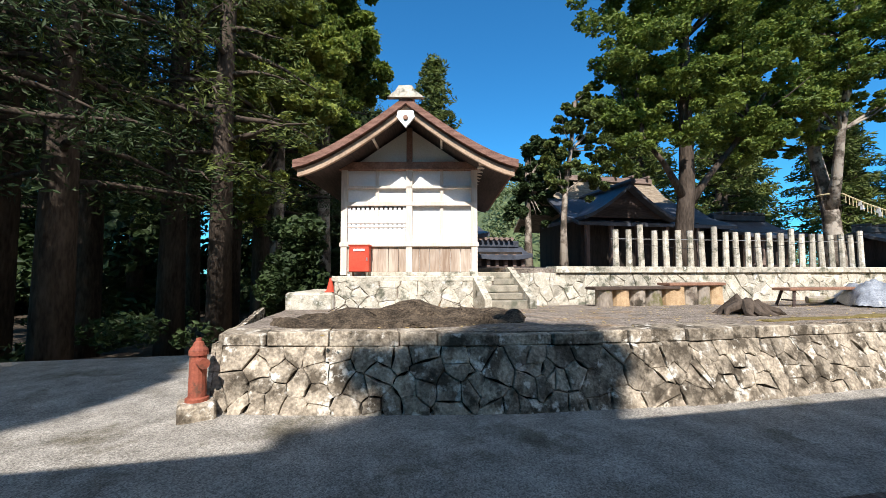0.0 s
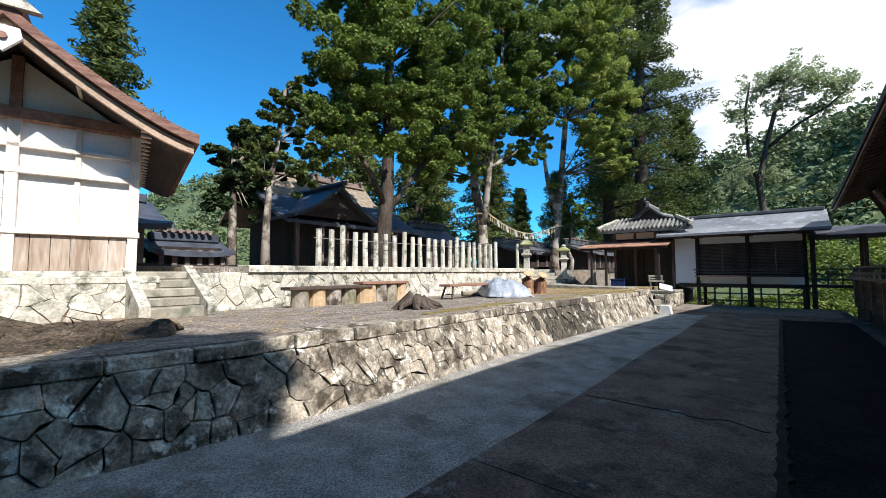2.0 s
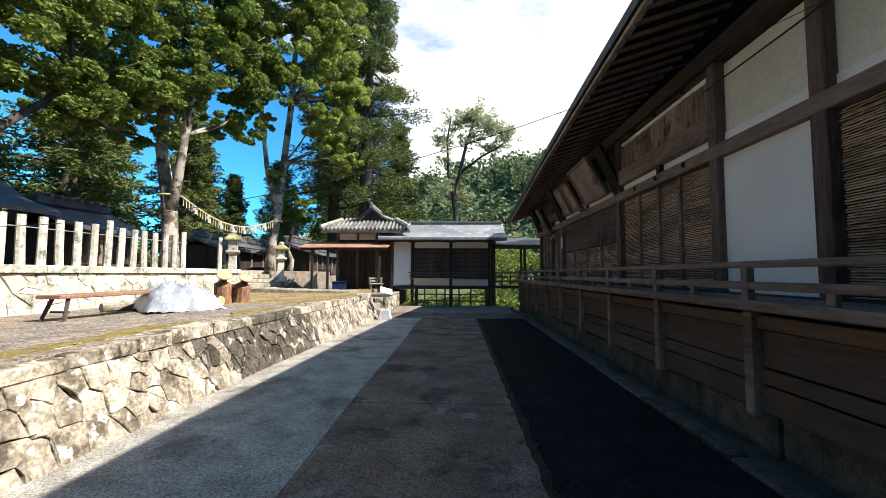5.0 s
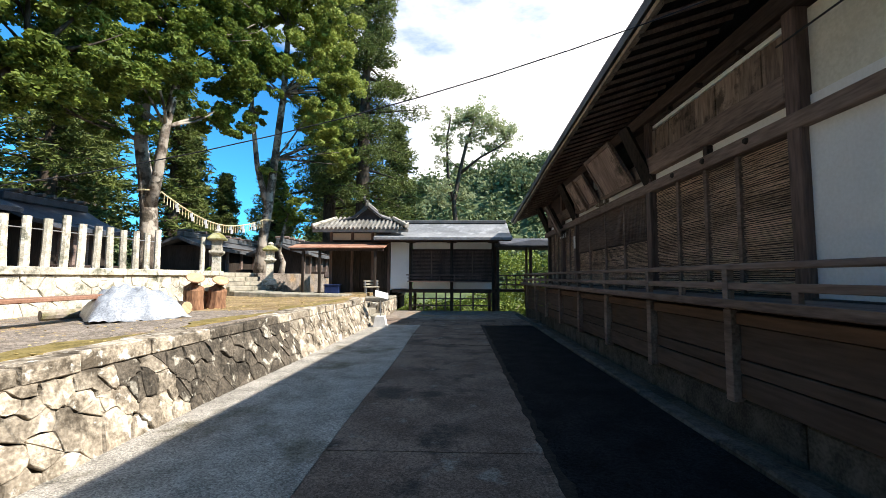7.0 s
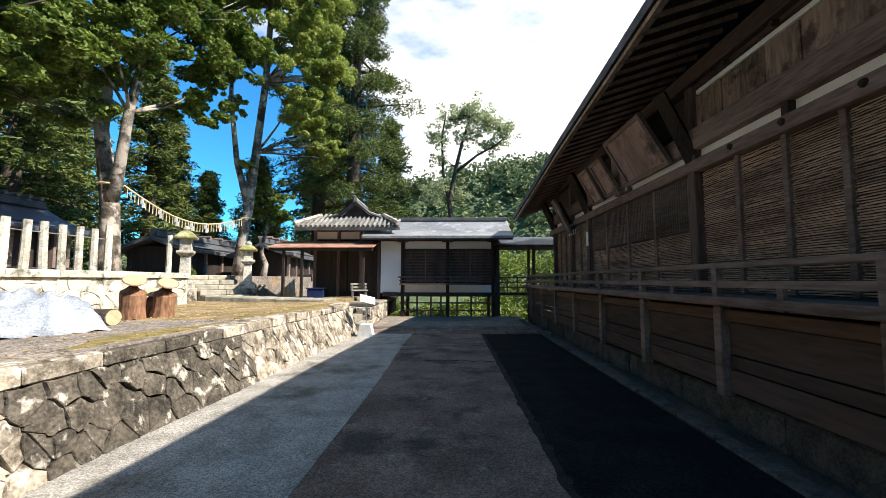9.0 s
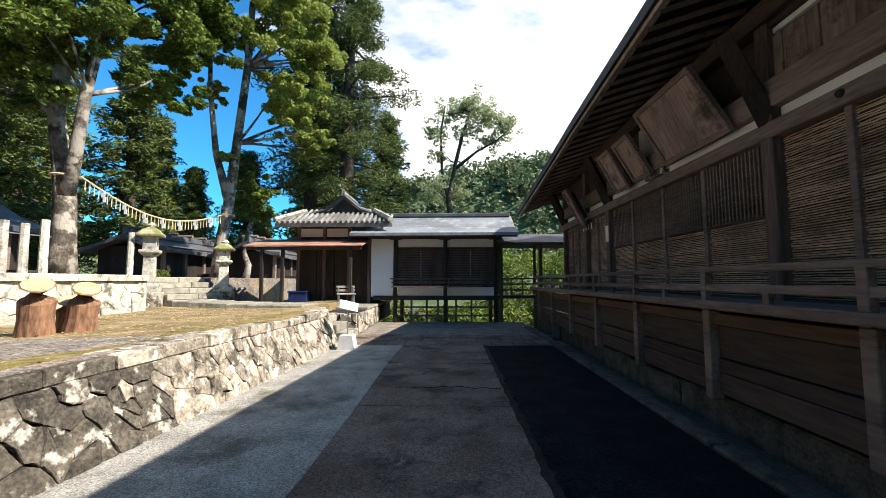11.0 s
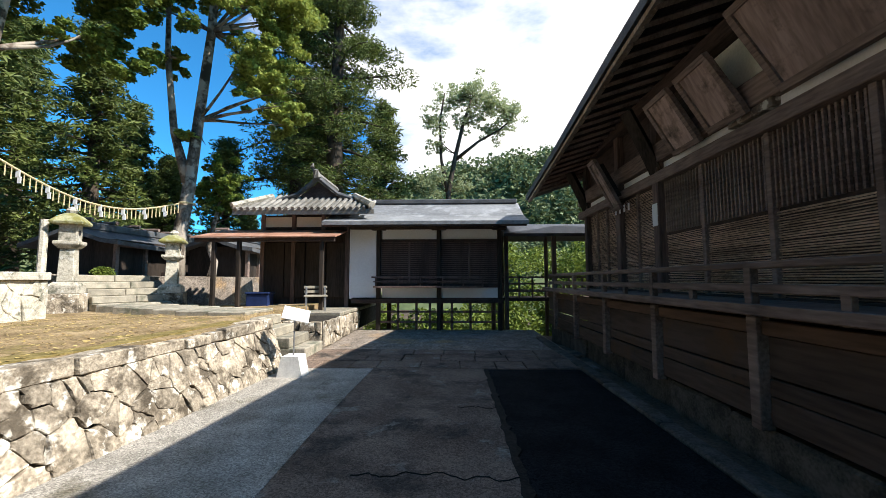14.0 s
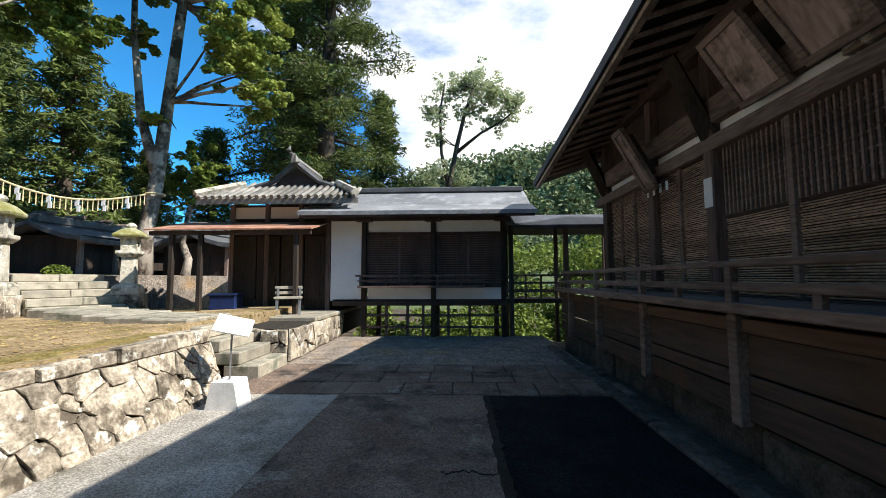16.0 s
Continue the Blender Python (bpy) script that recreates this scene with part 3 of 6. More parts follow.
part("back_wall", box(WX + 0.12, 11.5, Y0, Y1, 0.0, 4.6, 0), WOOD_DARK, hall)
part("footing", box(DX + 0.24, WX + 0.2, Y0, Y1, -0.3, 0.3, 0.0), SHADED_DIRT, hall, "near-black fill behind the footing stones, shade put into its colour")
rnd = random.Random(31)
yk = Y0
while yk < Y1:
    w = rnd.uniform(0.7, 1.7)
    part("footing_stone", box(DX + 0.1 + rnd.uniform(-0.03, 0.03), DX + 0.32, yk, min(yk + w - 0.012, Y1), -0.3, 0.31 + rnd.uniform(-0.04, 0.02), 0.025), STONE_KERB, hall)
    yk += w
part("deck", boxes([(DX + 0.01, WX + 0.15, Y0, Y1, 1.17, 1.25), (DX - 0.1, DX + 0.008, Y0, Y1, 1.19, 1.27)]), WOOD_OLD, hall)
part("skirting_rail", box(DX + 0.03, DX + 0.1, Y0, Y1, 1.025, 1.14, 0.008), WOOD_RAIL, hall, "red-brown rail under the veranda edge")
yk = 9.36 - 1.63 * 8
rnd = random.Random(33)
while yk < Y1:                                           # skirting boards between the posts under the veranda
    for z0, z1 in ((0.33, 0.55), (0.56, 0.69), (0.7, 1.02)):
        lean = rnd.uniform(-0.004, 0.01)
        part("board", box(DX + 0.055 + lean + 0.012 * (z0 > 0.6), DX + 0.09 + 0.012 * (z0 > 0.6), max(Y0, yk + 0.056), min(yk + 1.574, Y1), z0 + rnd.uniform(-0.006, 0.006), z1 - 0.004, 0.006), WOOD_BOARD, hall)
    yk += 1.63
yk = 9.36 - 1.63 * 7
while yk < Y1:
    part("veranda_post", box(DX - 0.02, DX + 0.1, yk - 0.055, yk + 0.055, 0.28, 1.168, 0.008), WOOD_OLD, hall)
    rp = part("rail_post", box(DX - 0.03, DX + 0.04, yk - 0.04, yk + 0.04, 1.17, 1.57, 0.006), WOOD_OLD, hall)
    part("baluster", box(DX - 0.02, DX + 0.03, yk + 0.815 - 0.035, yk + 0.815 + 0.035, 1.17, 1.37, 0.005), WOOD_OLD, hall)
    yk += 1.63
part("top_rail", box(DX - 0.03, DX + 0.03, Y0, 22.9, 1.55, 1.61, 0.012), WOOD_OLD, hall)
part("middle_rail", box(DX - 0.02, DX + 0.03, Y0, 22.9, 1.36, 1.43, 0.006), WOOD_OLD, hall)
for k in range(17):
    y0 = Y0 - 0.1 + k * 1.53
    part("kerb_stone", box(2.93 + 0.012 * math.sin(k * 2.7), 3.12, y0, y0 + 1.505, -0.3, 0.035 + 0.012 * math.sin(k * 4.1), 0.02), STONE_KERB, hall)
POSTS = [-2.0, 1.4, 4.7, 8.05, 9.62, 11.22, 14.5, 19.2, 20.75, 22.75]
for y in POSTS:
    part("post", box(WX - 0.09, WX + 0.1, y - 0.09, y + 0.09, 1.17, 4.65, 0.012), WOOD_UP, hall)
part("lintel", box(WX - 0.1, WX + 0.12, Y0, Y1, 3.06, 3.24, 0.01), WOOD_OLD, hall)
part("sill_beam", box(WX - 0.07, WX + 0.12, Y0, Y1, 1.17, 1.27, 0.01), WOOD_DARK, hall)
part("plaster_band", box(WX + 0.03, WX + 0.1, Y0, Y1, 3.24, 3.40, 0), PLASTER, hall)
part("upper_plaster", box(WX + 0.05, WX + 0.1, Y0, 11.22, 3.4, 4.35, 0), PLASTER_AGED, hall)
part("white_panel", box(WX + 0.0, WX + 0.1, 9.70, 11.14, 1.27, 3.06, 0), PLASTER, hall, "smooth white plaster panel")
part("tie_beam", box(WX - 0.1, WX + 0.12, 11.3, Y1, 3.4, 3.72, 0.015), WOOD_OLD, hall, "broad carved tie beam")
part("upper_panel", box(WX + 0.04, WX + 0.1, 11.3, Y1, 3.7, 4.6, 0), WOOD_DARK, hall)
rnd = random.Random(35)
yk = 11.32
while yk < 14.3:                                         # upright planks above the carved beam
    w = min(rnd.uniform(0.26, 0.5), 14.4 - yk)
    part("plank", box(WX - 0.02 + rnd.uniform(-0.012, 0.012), WX + 0.05, yk, yk + w - 0.008, 3.72, 4.22 + rnd.uniform(-0.02, 0.01), 0.005), WOOD_PLANK, hall)
    yk += w
part("upper_strip", box(WX - 0.01, WX + 0.05, 11.3, 14.4, 4.25, 4.31, 0), PLASTER, hall, "narrow white plaster strip")
part("strip_rail", box(WX - 0.06, WX + 0.05, 11.3, 14.4, 4.315, 4.38, 0.006), WOOD_DARK, hall)
for yk in (11.9, 12.78, 13.6):
    part("stud", tube([(WX - 0.13, yk, 3.17), (WX - 0.1, yk, 3.17)], [0.03, 0.045], 8), WOOD_BLACK, hall)
    part("stud", tube([(WX - 0.13, yk + 0.03, 4.33), (WX - 0.05, yk + 0.03, 4.33)], [0.03, 0.045], 8), WOOD_BLACK, hall)
part("band_strut", box(WX - 0.06, WX + 0.04, 12.74, 12.84, 3.24, 3.4, 0.006), WOOD_DARK, hall)
for y in (14.5, 19.2, 22.75):                            # stout bracket arms that carry the eaves
    part("bracket_arm", tube([(WX - 0.02, y + 0.02, 3.26), (WX - 0.2, y + 0.02, 3.66), (WX - 0.5, y + 0.02, 4.3)], [0.14, 0.13, 0.12], 4), WOOD_BLACK, hall, "dark bracket arm under the eaves")
part("faded_panel", box(WX - 0.06, WX + 0.04, 16.72, 17.42, 3.3, 3.68, 0.008), WOOD_FADED, hall, "faded painted board with flaking pale patches")
part("cream_panel", box(WX + 0.0, WX + 0.04, 16.75, 17.7, 3.78, 4.36, 0), PLASTER_AGED, hall)
part("wall_plate", box(WX - 0.16, WX + 0.12, Y0, Y1, 4.38, 4.62, 0.015), WOOD_DARK, hall)


def blind(y0, y1, z0, z1):
    """A woven bamboo blind between two mullions."""
    rnd = random.Random(int(y0 * 100))
    bm = bmesh.new()
    z = z0
    while z < z1 - 0.012:
        d = rnd.uniform(-0.008, 0.008)
        h = rnd.uniform(0.011, 0.019)
        steps = 5
        vs = []
        for k in range(steps + 1):
            y = y0 + (y1 - y0) * k / steps
            x = WX + 0.02 + d + 0.009 * math.sin(k * 3.1 + z * 160)
            w = rnd.uniform(-0.003, 0.003)
            vs.append([bm.verts.new((x, y, z + w)), bm.verts.new((x - 0.008, y, z + h * 0.5 + w)), bm.verts.new((x, y, z + h + w))])
        for a, b in zip(vs, vs[1:]):
            bm.faces.new((a[0], b[0], b[1], a[1])), bm.faces.new((a[1], b[1], b[2], a[2]))
        z += 0.026
    ob = part("blind", bm, BAMBOO, hall, "woven bamboo blind")
    tagged(ob, kind="stuff")


def lattice(y0, y1, z0, z1):
    n = max(3, int((y1 - y0) / 0.065))
    rows = [(WX - 0.01, WX + 0.02, y0 + (y1 - y0) * (k + 0.5) / n - 0.011, y0 + (y1 - y0) * (k + 0.5) / n + 0.011, z0, z1) for k in range(n)]
    rows += [(WX + 0.02, WX + 0.035, y0, y1, z0 + (z1 - z0) * k / 6 - 0.008, z0 + (z1 - z0) * k / 6 + 0.008) for k in range(1, 6)]
    tagged(part("lattice", boxes(rows, 0), WOOD_OLD, hall, "upright wooden lattice"), kind="stuff")


def mullion(y):
    part("mullion", box(WX - 0.03, WX + 0.05, y - 0.035, y + 0.035, 1.27, 3.06, 0.006), WOOD_OLD, hall)


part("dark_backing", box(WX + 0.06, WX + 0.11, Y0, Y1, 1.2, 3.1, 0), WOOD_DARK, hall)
for bay in ((-1.9, -0.8, 0.3, 1.3), (1.5, 2.6, 3.6, 4.6), (4.8, 5.9, 7.0, 7.95), (8.14, 8.85, 9.53), (11.31, 12.19, 12.87, 13.62, 14.41)):
    for a, b in zip(bay, bay[1:]):
        blind(a + 0.03, b - 0.03, 1.28, 3.05)
        if a != bay[0]:
            mullion(a)
for bay in ((14.59, 15.76, 16.88, 18.05, 19.1),):
    for a, b in zip(bay, bay[1:]):
        blind(a + 0.04, b - 0.04, 1.28, 2.18)
        lattice(a + 0.04, b - 0.04, 2.22, 3.05)
        if a != bay[0]:
            mullion(a)
for bay in ((19.3, 20.0, 20.66), (20.85, 21.5, 22.1, 22.66)):
    for a, b in zip(bay, bay[1:]):
        blind(a + 0.03, b - 0.03, 1.28, 3.05)
        if a != bay[0]:
            mullion(a)
bm = bmesh.new()                                         # roof: two slopes with a soft sag
rows = []
for y in np.linspace(Y0 - 0.8, 24.3, 24):
    ex, ez = eave(y)
    rows.append([(ex, y, ez), (ex + 1.3, y, ez + 0.62), (ex + 2.8, y, ez + 1.55), (ex + 4.6, y, ez + 2.9), (ex + 6.4, y, ez + 1.55), (ex + 9.4, y, ez - 0.3)])
part("roof", slab(rows, 0.16, bm), ROOF_DARK, hall, "dark shingled roof")
rows = [[(eave(y)[0] + 0.05, y, eave(y)[1] - 0.165), (eave(y)[0] + 0.17, y, eave(y)[1] - 0.12)] for y in np.linspace(Y0 - 0.8, 24.25, 24)]
part("fascia", slab(rows, 0.07), WOOD_SILVER, hall, "pale worn eave board")
for k in range(84):
    y = Y0 - 0.5 + k * 0.325
    if y > 24.2:
        break
    ex, ez = eave(y)
    part("rafter", tube([(ex + 0.11, y, ez - 0.2), (ex + 1.62, y, ez + 0.29)], [0.045, 0.055], 4), WOOD_OLD, hall)
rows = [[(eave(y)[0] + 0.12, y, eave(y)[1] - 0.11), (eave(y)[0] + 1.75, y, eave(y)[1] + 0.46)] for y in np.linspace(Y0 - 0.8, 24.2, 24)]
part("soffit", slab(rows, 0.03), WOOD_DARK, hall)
part("gable_end", prism([(WX + 0.1, 3.0), (WX + 0.1, 4.6), (7.4, 6.6), (11.4, 4.4), (11.4, 3.0)], "y", 23.1, 23.25), WOOD_DARK, hall)


def plaque(y0, y1, x_low, z_low, x_top, z_top, shift, label):
    """A framed wooden votive board that leans out from the wall."""
    p = [Vector((x_low, y0, z_low)), Vector((x_low, y1, z_low)), Vector((x_top, y1 + shift, z_top)), Vector((x_top, y0 + shift, z_top))]
    ex, ey = (p[1] - p[0]).normalized(), (p[3] - p[0])
    h, w = ey.length, (p[1] - p[0]).length
    ey.normalize()
    m = Matrix.Translation(p[0]) @ Matrix((ex, ey, ex.cross(ey))).transposed().to_4x4()
    ob = thing("votive_board", label, "wooden plaque")
    m = m @ Matrix.Diagonal((1, 1, -1, 1))
    b = box(0, w, 0, h, -0.03, 0.0, 0.004)
    b.transform(m)
    b.normal_update()
    bmesh.ops.recalc_face_normals(b, faces=b.faces[:])
    part("panel", b, WOOD_PLAQUE, ob)
    fr = boxes([(-0.02, w + 0.02, -0.03, 0.05, -0.045, 0.03), (-0.02, w + 0.02, h - 0.05, h + 0.03, -0.045, 0.03), (-0.03, 0.05, 0.05, h - 0.05, -0.045, 0.03), (w - 0.05, w + 0.03, 0.05, h - 0.05, -0.045, 0.03)])
    fr.transform(m)
    bmesh.ops.recalc_face_normals(fr, faces=fr.faces[:])
    part("frame", fr, WOOD_OLD, ob)
    b = box(w * 0.4, w * 0.6, h * 0.2, h * 0.9, -0.2, -0.05, 0)
    b.transform(m)
    part("bracket", b, WOOD_DARK, ob)
    return ob


plaque(14.95, 16.45, 4.14, 3.36, 3.72, 4.22, 0.12, "large framed votive board leaning under the eaves")
plaque(17.0, 17.62, 4.16, 3.36, 3.8, 4.08, 0.1, "narrow framed votive board under the eaves")
plaque(17.85, 18.45, 4.16, 3.33, 3.82, 4.1, 0.15, "narrow framed votive board under the eaves")
plaque(20.3, 20.62, 4.1, 2.86, 3.68, 3.85, 0.2, "dark slim votive board with faint marks")
notice = thing("paper_notice", "small white paper notice pinned to a post", "notice")
part("sheet", box(WX - 0.105, WX - 0.095, 19.12, 19.28, 2.35, 2.72, 0), PAPER, notice)
for k in range(4):
    tag = thing("hanging_tag", "small pale tag hanging under the beam", "paper tag", group="tags under the beam")
    part("tag", box(WX - 0.13, WX - 0.12, 20.1 + 0.2 * k, 20.16 + 0.2 * k, 2.78, 2.92, 0), PAPER, tag)

# ---- the raised corridor at the end of the lane ----
FY = 24.45
cor = thing("corridor_building", "white-walled timber corridor raised on posts over the lane's end", "corridor building")
part("floor_beam", boxes([(-2.2, 2.3, FY - 0.08, FY + 0.06, 0.78, 0.9), (-2.2, 2.3, FY + 1.9, FY + 2.1, 0.78, 0.92)]), WOOD_DARK, cor)
part("floor_deck", box(-2.2, 2.3, FY, FY + 2.0, 0.88, 0.94, 0.0), WOOD_DARK, cor)
part("white_wall", box(-2.2, -1.48, FY, FY + 0.08, 0.9, 2.98, 0.0), PLASTER, cor)
part("corner_return", box(-2.28, -2.2, FY, FY + 2.0, 0.9, 3.0, 0.0), PLASTER, cor)
for a, b in ((-1.3, 0.33), (0.47, 2.14)):
    part("upper_plaster", box(a, b, FY + 0.02, FY + 0.08, 2.66, 2.98, 0), PLASTER, cor)
    part("lower_plaster", box(a, b, FY + 0.02, FY + 0.08, 0.9, 1.25, 0), PLASTER, cor)
    for c in (0, 1):
        u0, u1 = a + (b - a) * c / 2 + (0.002 if c else -0.05), a + (b - a) * (c + 1) / 2 + (0.05 if c else -0.002)
        sh = part("shutter", box(u0, u1, FY + 0.03, FY + 0.07, 1.36, 2.62, 0.004), WOOD_UP, cor, "dark slatted shutter")
        part("slats", boxes([(u0 + 0.03, u1 - 0.03, FY + 0.015, FY + 0.03, 1.4 + 0.06 * k, 1.435 + 0.06 * k) for k in range(20)], 0), WOOD_DARK, sh)
for x in (-1.4, 0.4, 2.2):
    part("post", box(x - 0.06, x + 0.06, FY - 0.06, FY + 0.1, -0.2, 3.05, 0.01), WOOD_BLACK, cor)
    part("back_post", box(x - 0.07, x + 0.07, FY + 1.95, FY + 2.08, -1.1, 3.05, 0.01), WOOD_UP, cor)
    part("foot_stone", box(x - 0.16, x + 0.16, FY - 0.14, FY + 0.18, -0.3, -0.02 - 0.1, 0.04), STONE_CUT, cor)
    part("bracket", box(x - 0.22, x + 0.22, FY - 0.1, FY + 0.1, 2.95, 3.06, 0.02), WOOD_DARK, cor)
part("head_beam", box(-2.25, 2.3, FY - 0.05, FY + 0.1, 2.98, 3.1, 0.006), WOOD_DARK, cor)
part("window_beam", boxes([(-1.4, 2.2, FY - 0.02, FY + 0.1, 2.6, 2.68), (-1.4, 2.2, FY - 0.02, FY + 0.1, 1.24, 1.36)]), WOOD_DARK, cor)
part("balustrade", boxes([(-1.55, 1.75, FY - 0.32, FY - 0.27, 1.52, 1.57), (-1.5, 1.7, FY - 0.31, FY - 0.28, 1.4, 1.43), (-1.5, 1.7, FY - 0.33, FY - 0.02, 1.24, 1.29)] + [(x, x + 0.04, FY - 0.31, FY - 0.27, 1.27, 1.53) for x in (-1.45, -0.8, -0.15, 0.5, 1.1, 1.66)]), WOOD_UP, cor)
part("understage_rail", boxes([(-1.4, 2.2, FY + 0.0, FY + 0.05, 0.5, 0.56), (-1.4, 2.2, FY + 0.0, FY + 0.05, 0.2, 0.26)] + [(x, x + 0.07, FY + 0.0, FY + 0.06, -0.1, 0.8) for x in (-0.85, -0.3, 0.1, 0.75, 1.3)]), WOOD_UP, cor)
rows = [[(x, FY - 0.75, 3.13), (x, FY + 0.2, 3.46), (x, FY + 1.15, 3.98), (x, FY + 2.9, 3.1)] for x in np.linspace(-2.9, 2.95, 7)]
part("roof", slab(rows, 0.1), ROOF_GREY, cor, "grey metal-sheeted roof with pale streaks")
part("ridge", box(-2.6, 2.9, FY + 1.02, FY + 1.28, 3.96, 4.1, 0.02), ROOF_DARK, cor)
part("eave_board", box(-2.85, 2.9, FY - 0.72, FY - 0.66, 2.98, 3.05, 0.004), WOOD_DARK, cor)

bridge = thing("covered_bridge", "dark covered footbridge joining the corridor to the hall", "covered bridge")
part("deck", box(2.3, 5.4, FY + 0.35, FY + 1.5, 0.82, 0.93, 0.004), WOOD_DARK, bridge)
part("roof", slab([[(x, FY + 0.1, 2.86), (x, FY + 0.95, 3.25), (x, FY + 1.8, 2.86)] for x in (2.35, 4.0, 5.6)], 0.09), ROOF_SLATE, bridge)
for x in (2.45, 3.9, 5.3):
    part("post", boxes([(x - 0.06, x + 0.06, FY + 0.32, FY + 0.44, -0.4, 2.9), (x - 0.05, x + 0.05, FY + 1.42, FY + 1.52, -0.9, 2.9)]), WOOD_UP, bridge)
part("railing", boxes([(2.3, 5.4, FY + 0.33, FY + 0.38, z, z + 0.05) for z in (1.1, 1.32, 1.52)] + [(x, x + 0.05, FY + 0.33, FY + 0.38, 0.9, 1.56) for x in (2.8, 3.2, 3.6, 4.3, 4.7, 5.0)] + [(2.3, 5.4, FY + 1.45, FY + 1.5, z, z + 0.05) for z in (1.1, 1.32, 1.52)]), WOOD_UP, bridge)

# ---- the entrance house with tiled roof and rusty awning ----
ent = thing("entrance_house", "small timber house with hipped tile roof and rusty awning", "house")
part("wall", box(-4.95, -2.3, FY + 0.1, FY + 3.4, 0.65, 3.45, 0.0), WOOD_BLACK, ent, "boarded wall, awning shade put into its dark colour")
for k in range(4):
    part("door", box(-4.9 + 0.64 * k, -4.9 + 0.64 * k + 0.6, FY + 0.05 - 0.02 * (k % 2), FY + 0.1, 0.95, 2.6, 0.006), WOOD_BLACK, ent)
part("plaster_band", box(-4.93, -2.32, FY + 0.05, FY + 0.1, 3.08, 3.38, 0), PLASTER_AGED, ent)
part("post", boxes([(x - 0.06, x + 0.06, FY + 0.0, FY + 0.1, 0.65, 3.45) for x in (-4.95, -4.0, -3.1, -2.36)]), WOOD_UP, ent)
aw = part("awning", slab([[(x, FY - 1.25, 2.66), (x, FY - 0.55, 2.82), (x, FY + 0.15, 3.0)] for x in np.linspace(-6.35, -2.35, 9)], 0.035), RUST, ent, "rust-red sheet metal awning")
part("awning_beam", boxes([(-6.3, -2.4, FY - 1.15, FY - 1.07, 2.52, 2.62)]), WOOD_DARK, ent)
for x in (-5.75, -5.05, -2.75):
    part("awning_post", box(x - 0.05, x + 0.05, FY - 1.16, FY - 1.06, 0.66, 2.55, 0.006), WOOD_BLACK, ent)
part("roof_body", slab([[(-5.6, FY - 0.55, 3.5), (-3.55, FY - 0.55, 3.5), (-1.45, FY - 0.55, 3.5)], [(-4.9, FY + 0.5, 4.0), (-3.55, FY + 0.5, 4.05), (-2.2, FY + 0.5, 4.0)], [(-4.1, FY + 1.6, 4.35), (-3.4, FY + 1.6, 4.6), (-2.7, FY + 1.6, 4.35)], [(-5.6, FY + 4.0, 3.5), (-3.55, FY + 4.0, 3.5), (-1.45, FY + 4.0, 3.5)]], 0.14), TILE, ent, "weathered grey tile roof")
rnd = random.Random(8)
for k in range(22):                                      # rows of round cover tiles on the front slope
    x = -5.5 + k * 0.188
    q = min(1.0, max(0.0, (abs(x + 3.55) - 1.2) / 0.9))
    top = FY + 0.75 - 0.75 * q
    part("cover_tile", tube([(x, FY - 0.6, 3.53), (x, (FY - 0.6 + top) / 2, 3.53 + 0.235 * (top - FY + 0.6)), (x, top, 3.53 + 0.49 * (top - FY + 0.6))], [0.055, 0.055, 0.05], 6), TILE, ent)
part("gable", prism([(-4.5, 3.92), (-4.0, 4.1), (-3.4, 4.55), (-2.8, 4.1), (-2.3, 3.92)], "y", FY + 0.42, FY + 0.52), WOOD_DARK, ent, "dark triangular gable")
part("gable_tiles", tube([(-4.75, FY + 0.35, 3.92), (-4.05, FY + 0.35, 4.14), (-3.6, FY + 0.35, 4.5), (-3.4, FY + 0.35, 4.68), (-3.2, FY + 0.35, 4.5), (-2.75, FY + 0.35, 4.14), (-2.05, FY + 0.35, 3.92)], [0.07, 0.07, 0.08, 0.1, 0.08, 0.07, 0.07], 6), ROOF_DARK, ent)
part("ridge_tiles", tube([(-3.4, FY + 0.3, 4.7), (-3.4, FY + 2.2, 4.7)], [0.12, 0.12], 6), TILE, ent)
part("ridge_ornament", tube([(-3.4, FY + 0.25, 4.65), (-3.44, FY + 0.2, 4.85), (-3.56, FY + 0.2, 4.98), (-3.52, FY + 0.2, 5.1)], [0.14, 0.1, 0.07, 0.02], 6), TILE, ent)
for sx in (-1, 1):
    part("hip_tiles", tube([(-3.55 + sx * 2.05, FY - 0.6, 3.62), (-3.55 + sx * 1.3, FY + 0.4, 4.1)], [0.11, 0.1], 6), STONE_PALE, ent)
plinth = part("plinth", box(-6.6, -2.05, 22.65, FY + 3.0, 0.0, 0.56, 0.0), JOINT)
tagged(plinth, "rough stone platform under the entrance house", "stone platform", kind="structure")
part("plinth_top", box(-6.6, -1.98, 22.58, FY + 3.0, 0.56, 0.66, 0.02), STONE_CUT, plinth)

# ---- the small boarded house on its stone base ----
hut = thing("storehouse", "small gabled storehouse with white walls and a curved bark roof", "storehouse", (-8.28, 2.2, 0), 77.7)
HW = 3.12


def hp(name, rows, mat, label="", bevel=0.006):
    return part(name, boxes(rows, bevel), mat, hut, label)


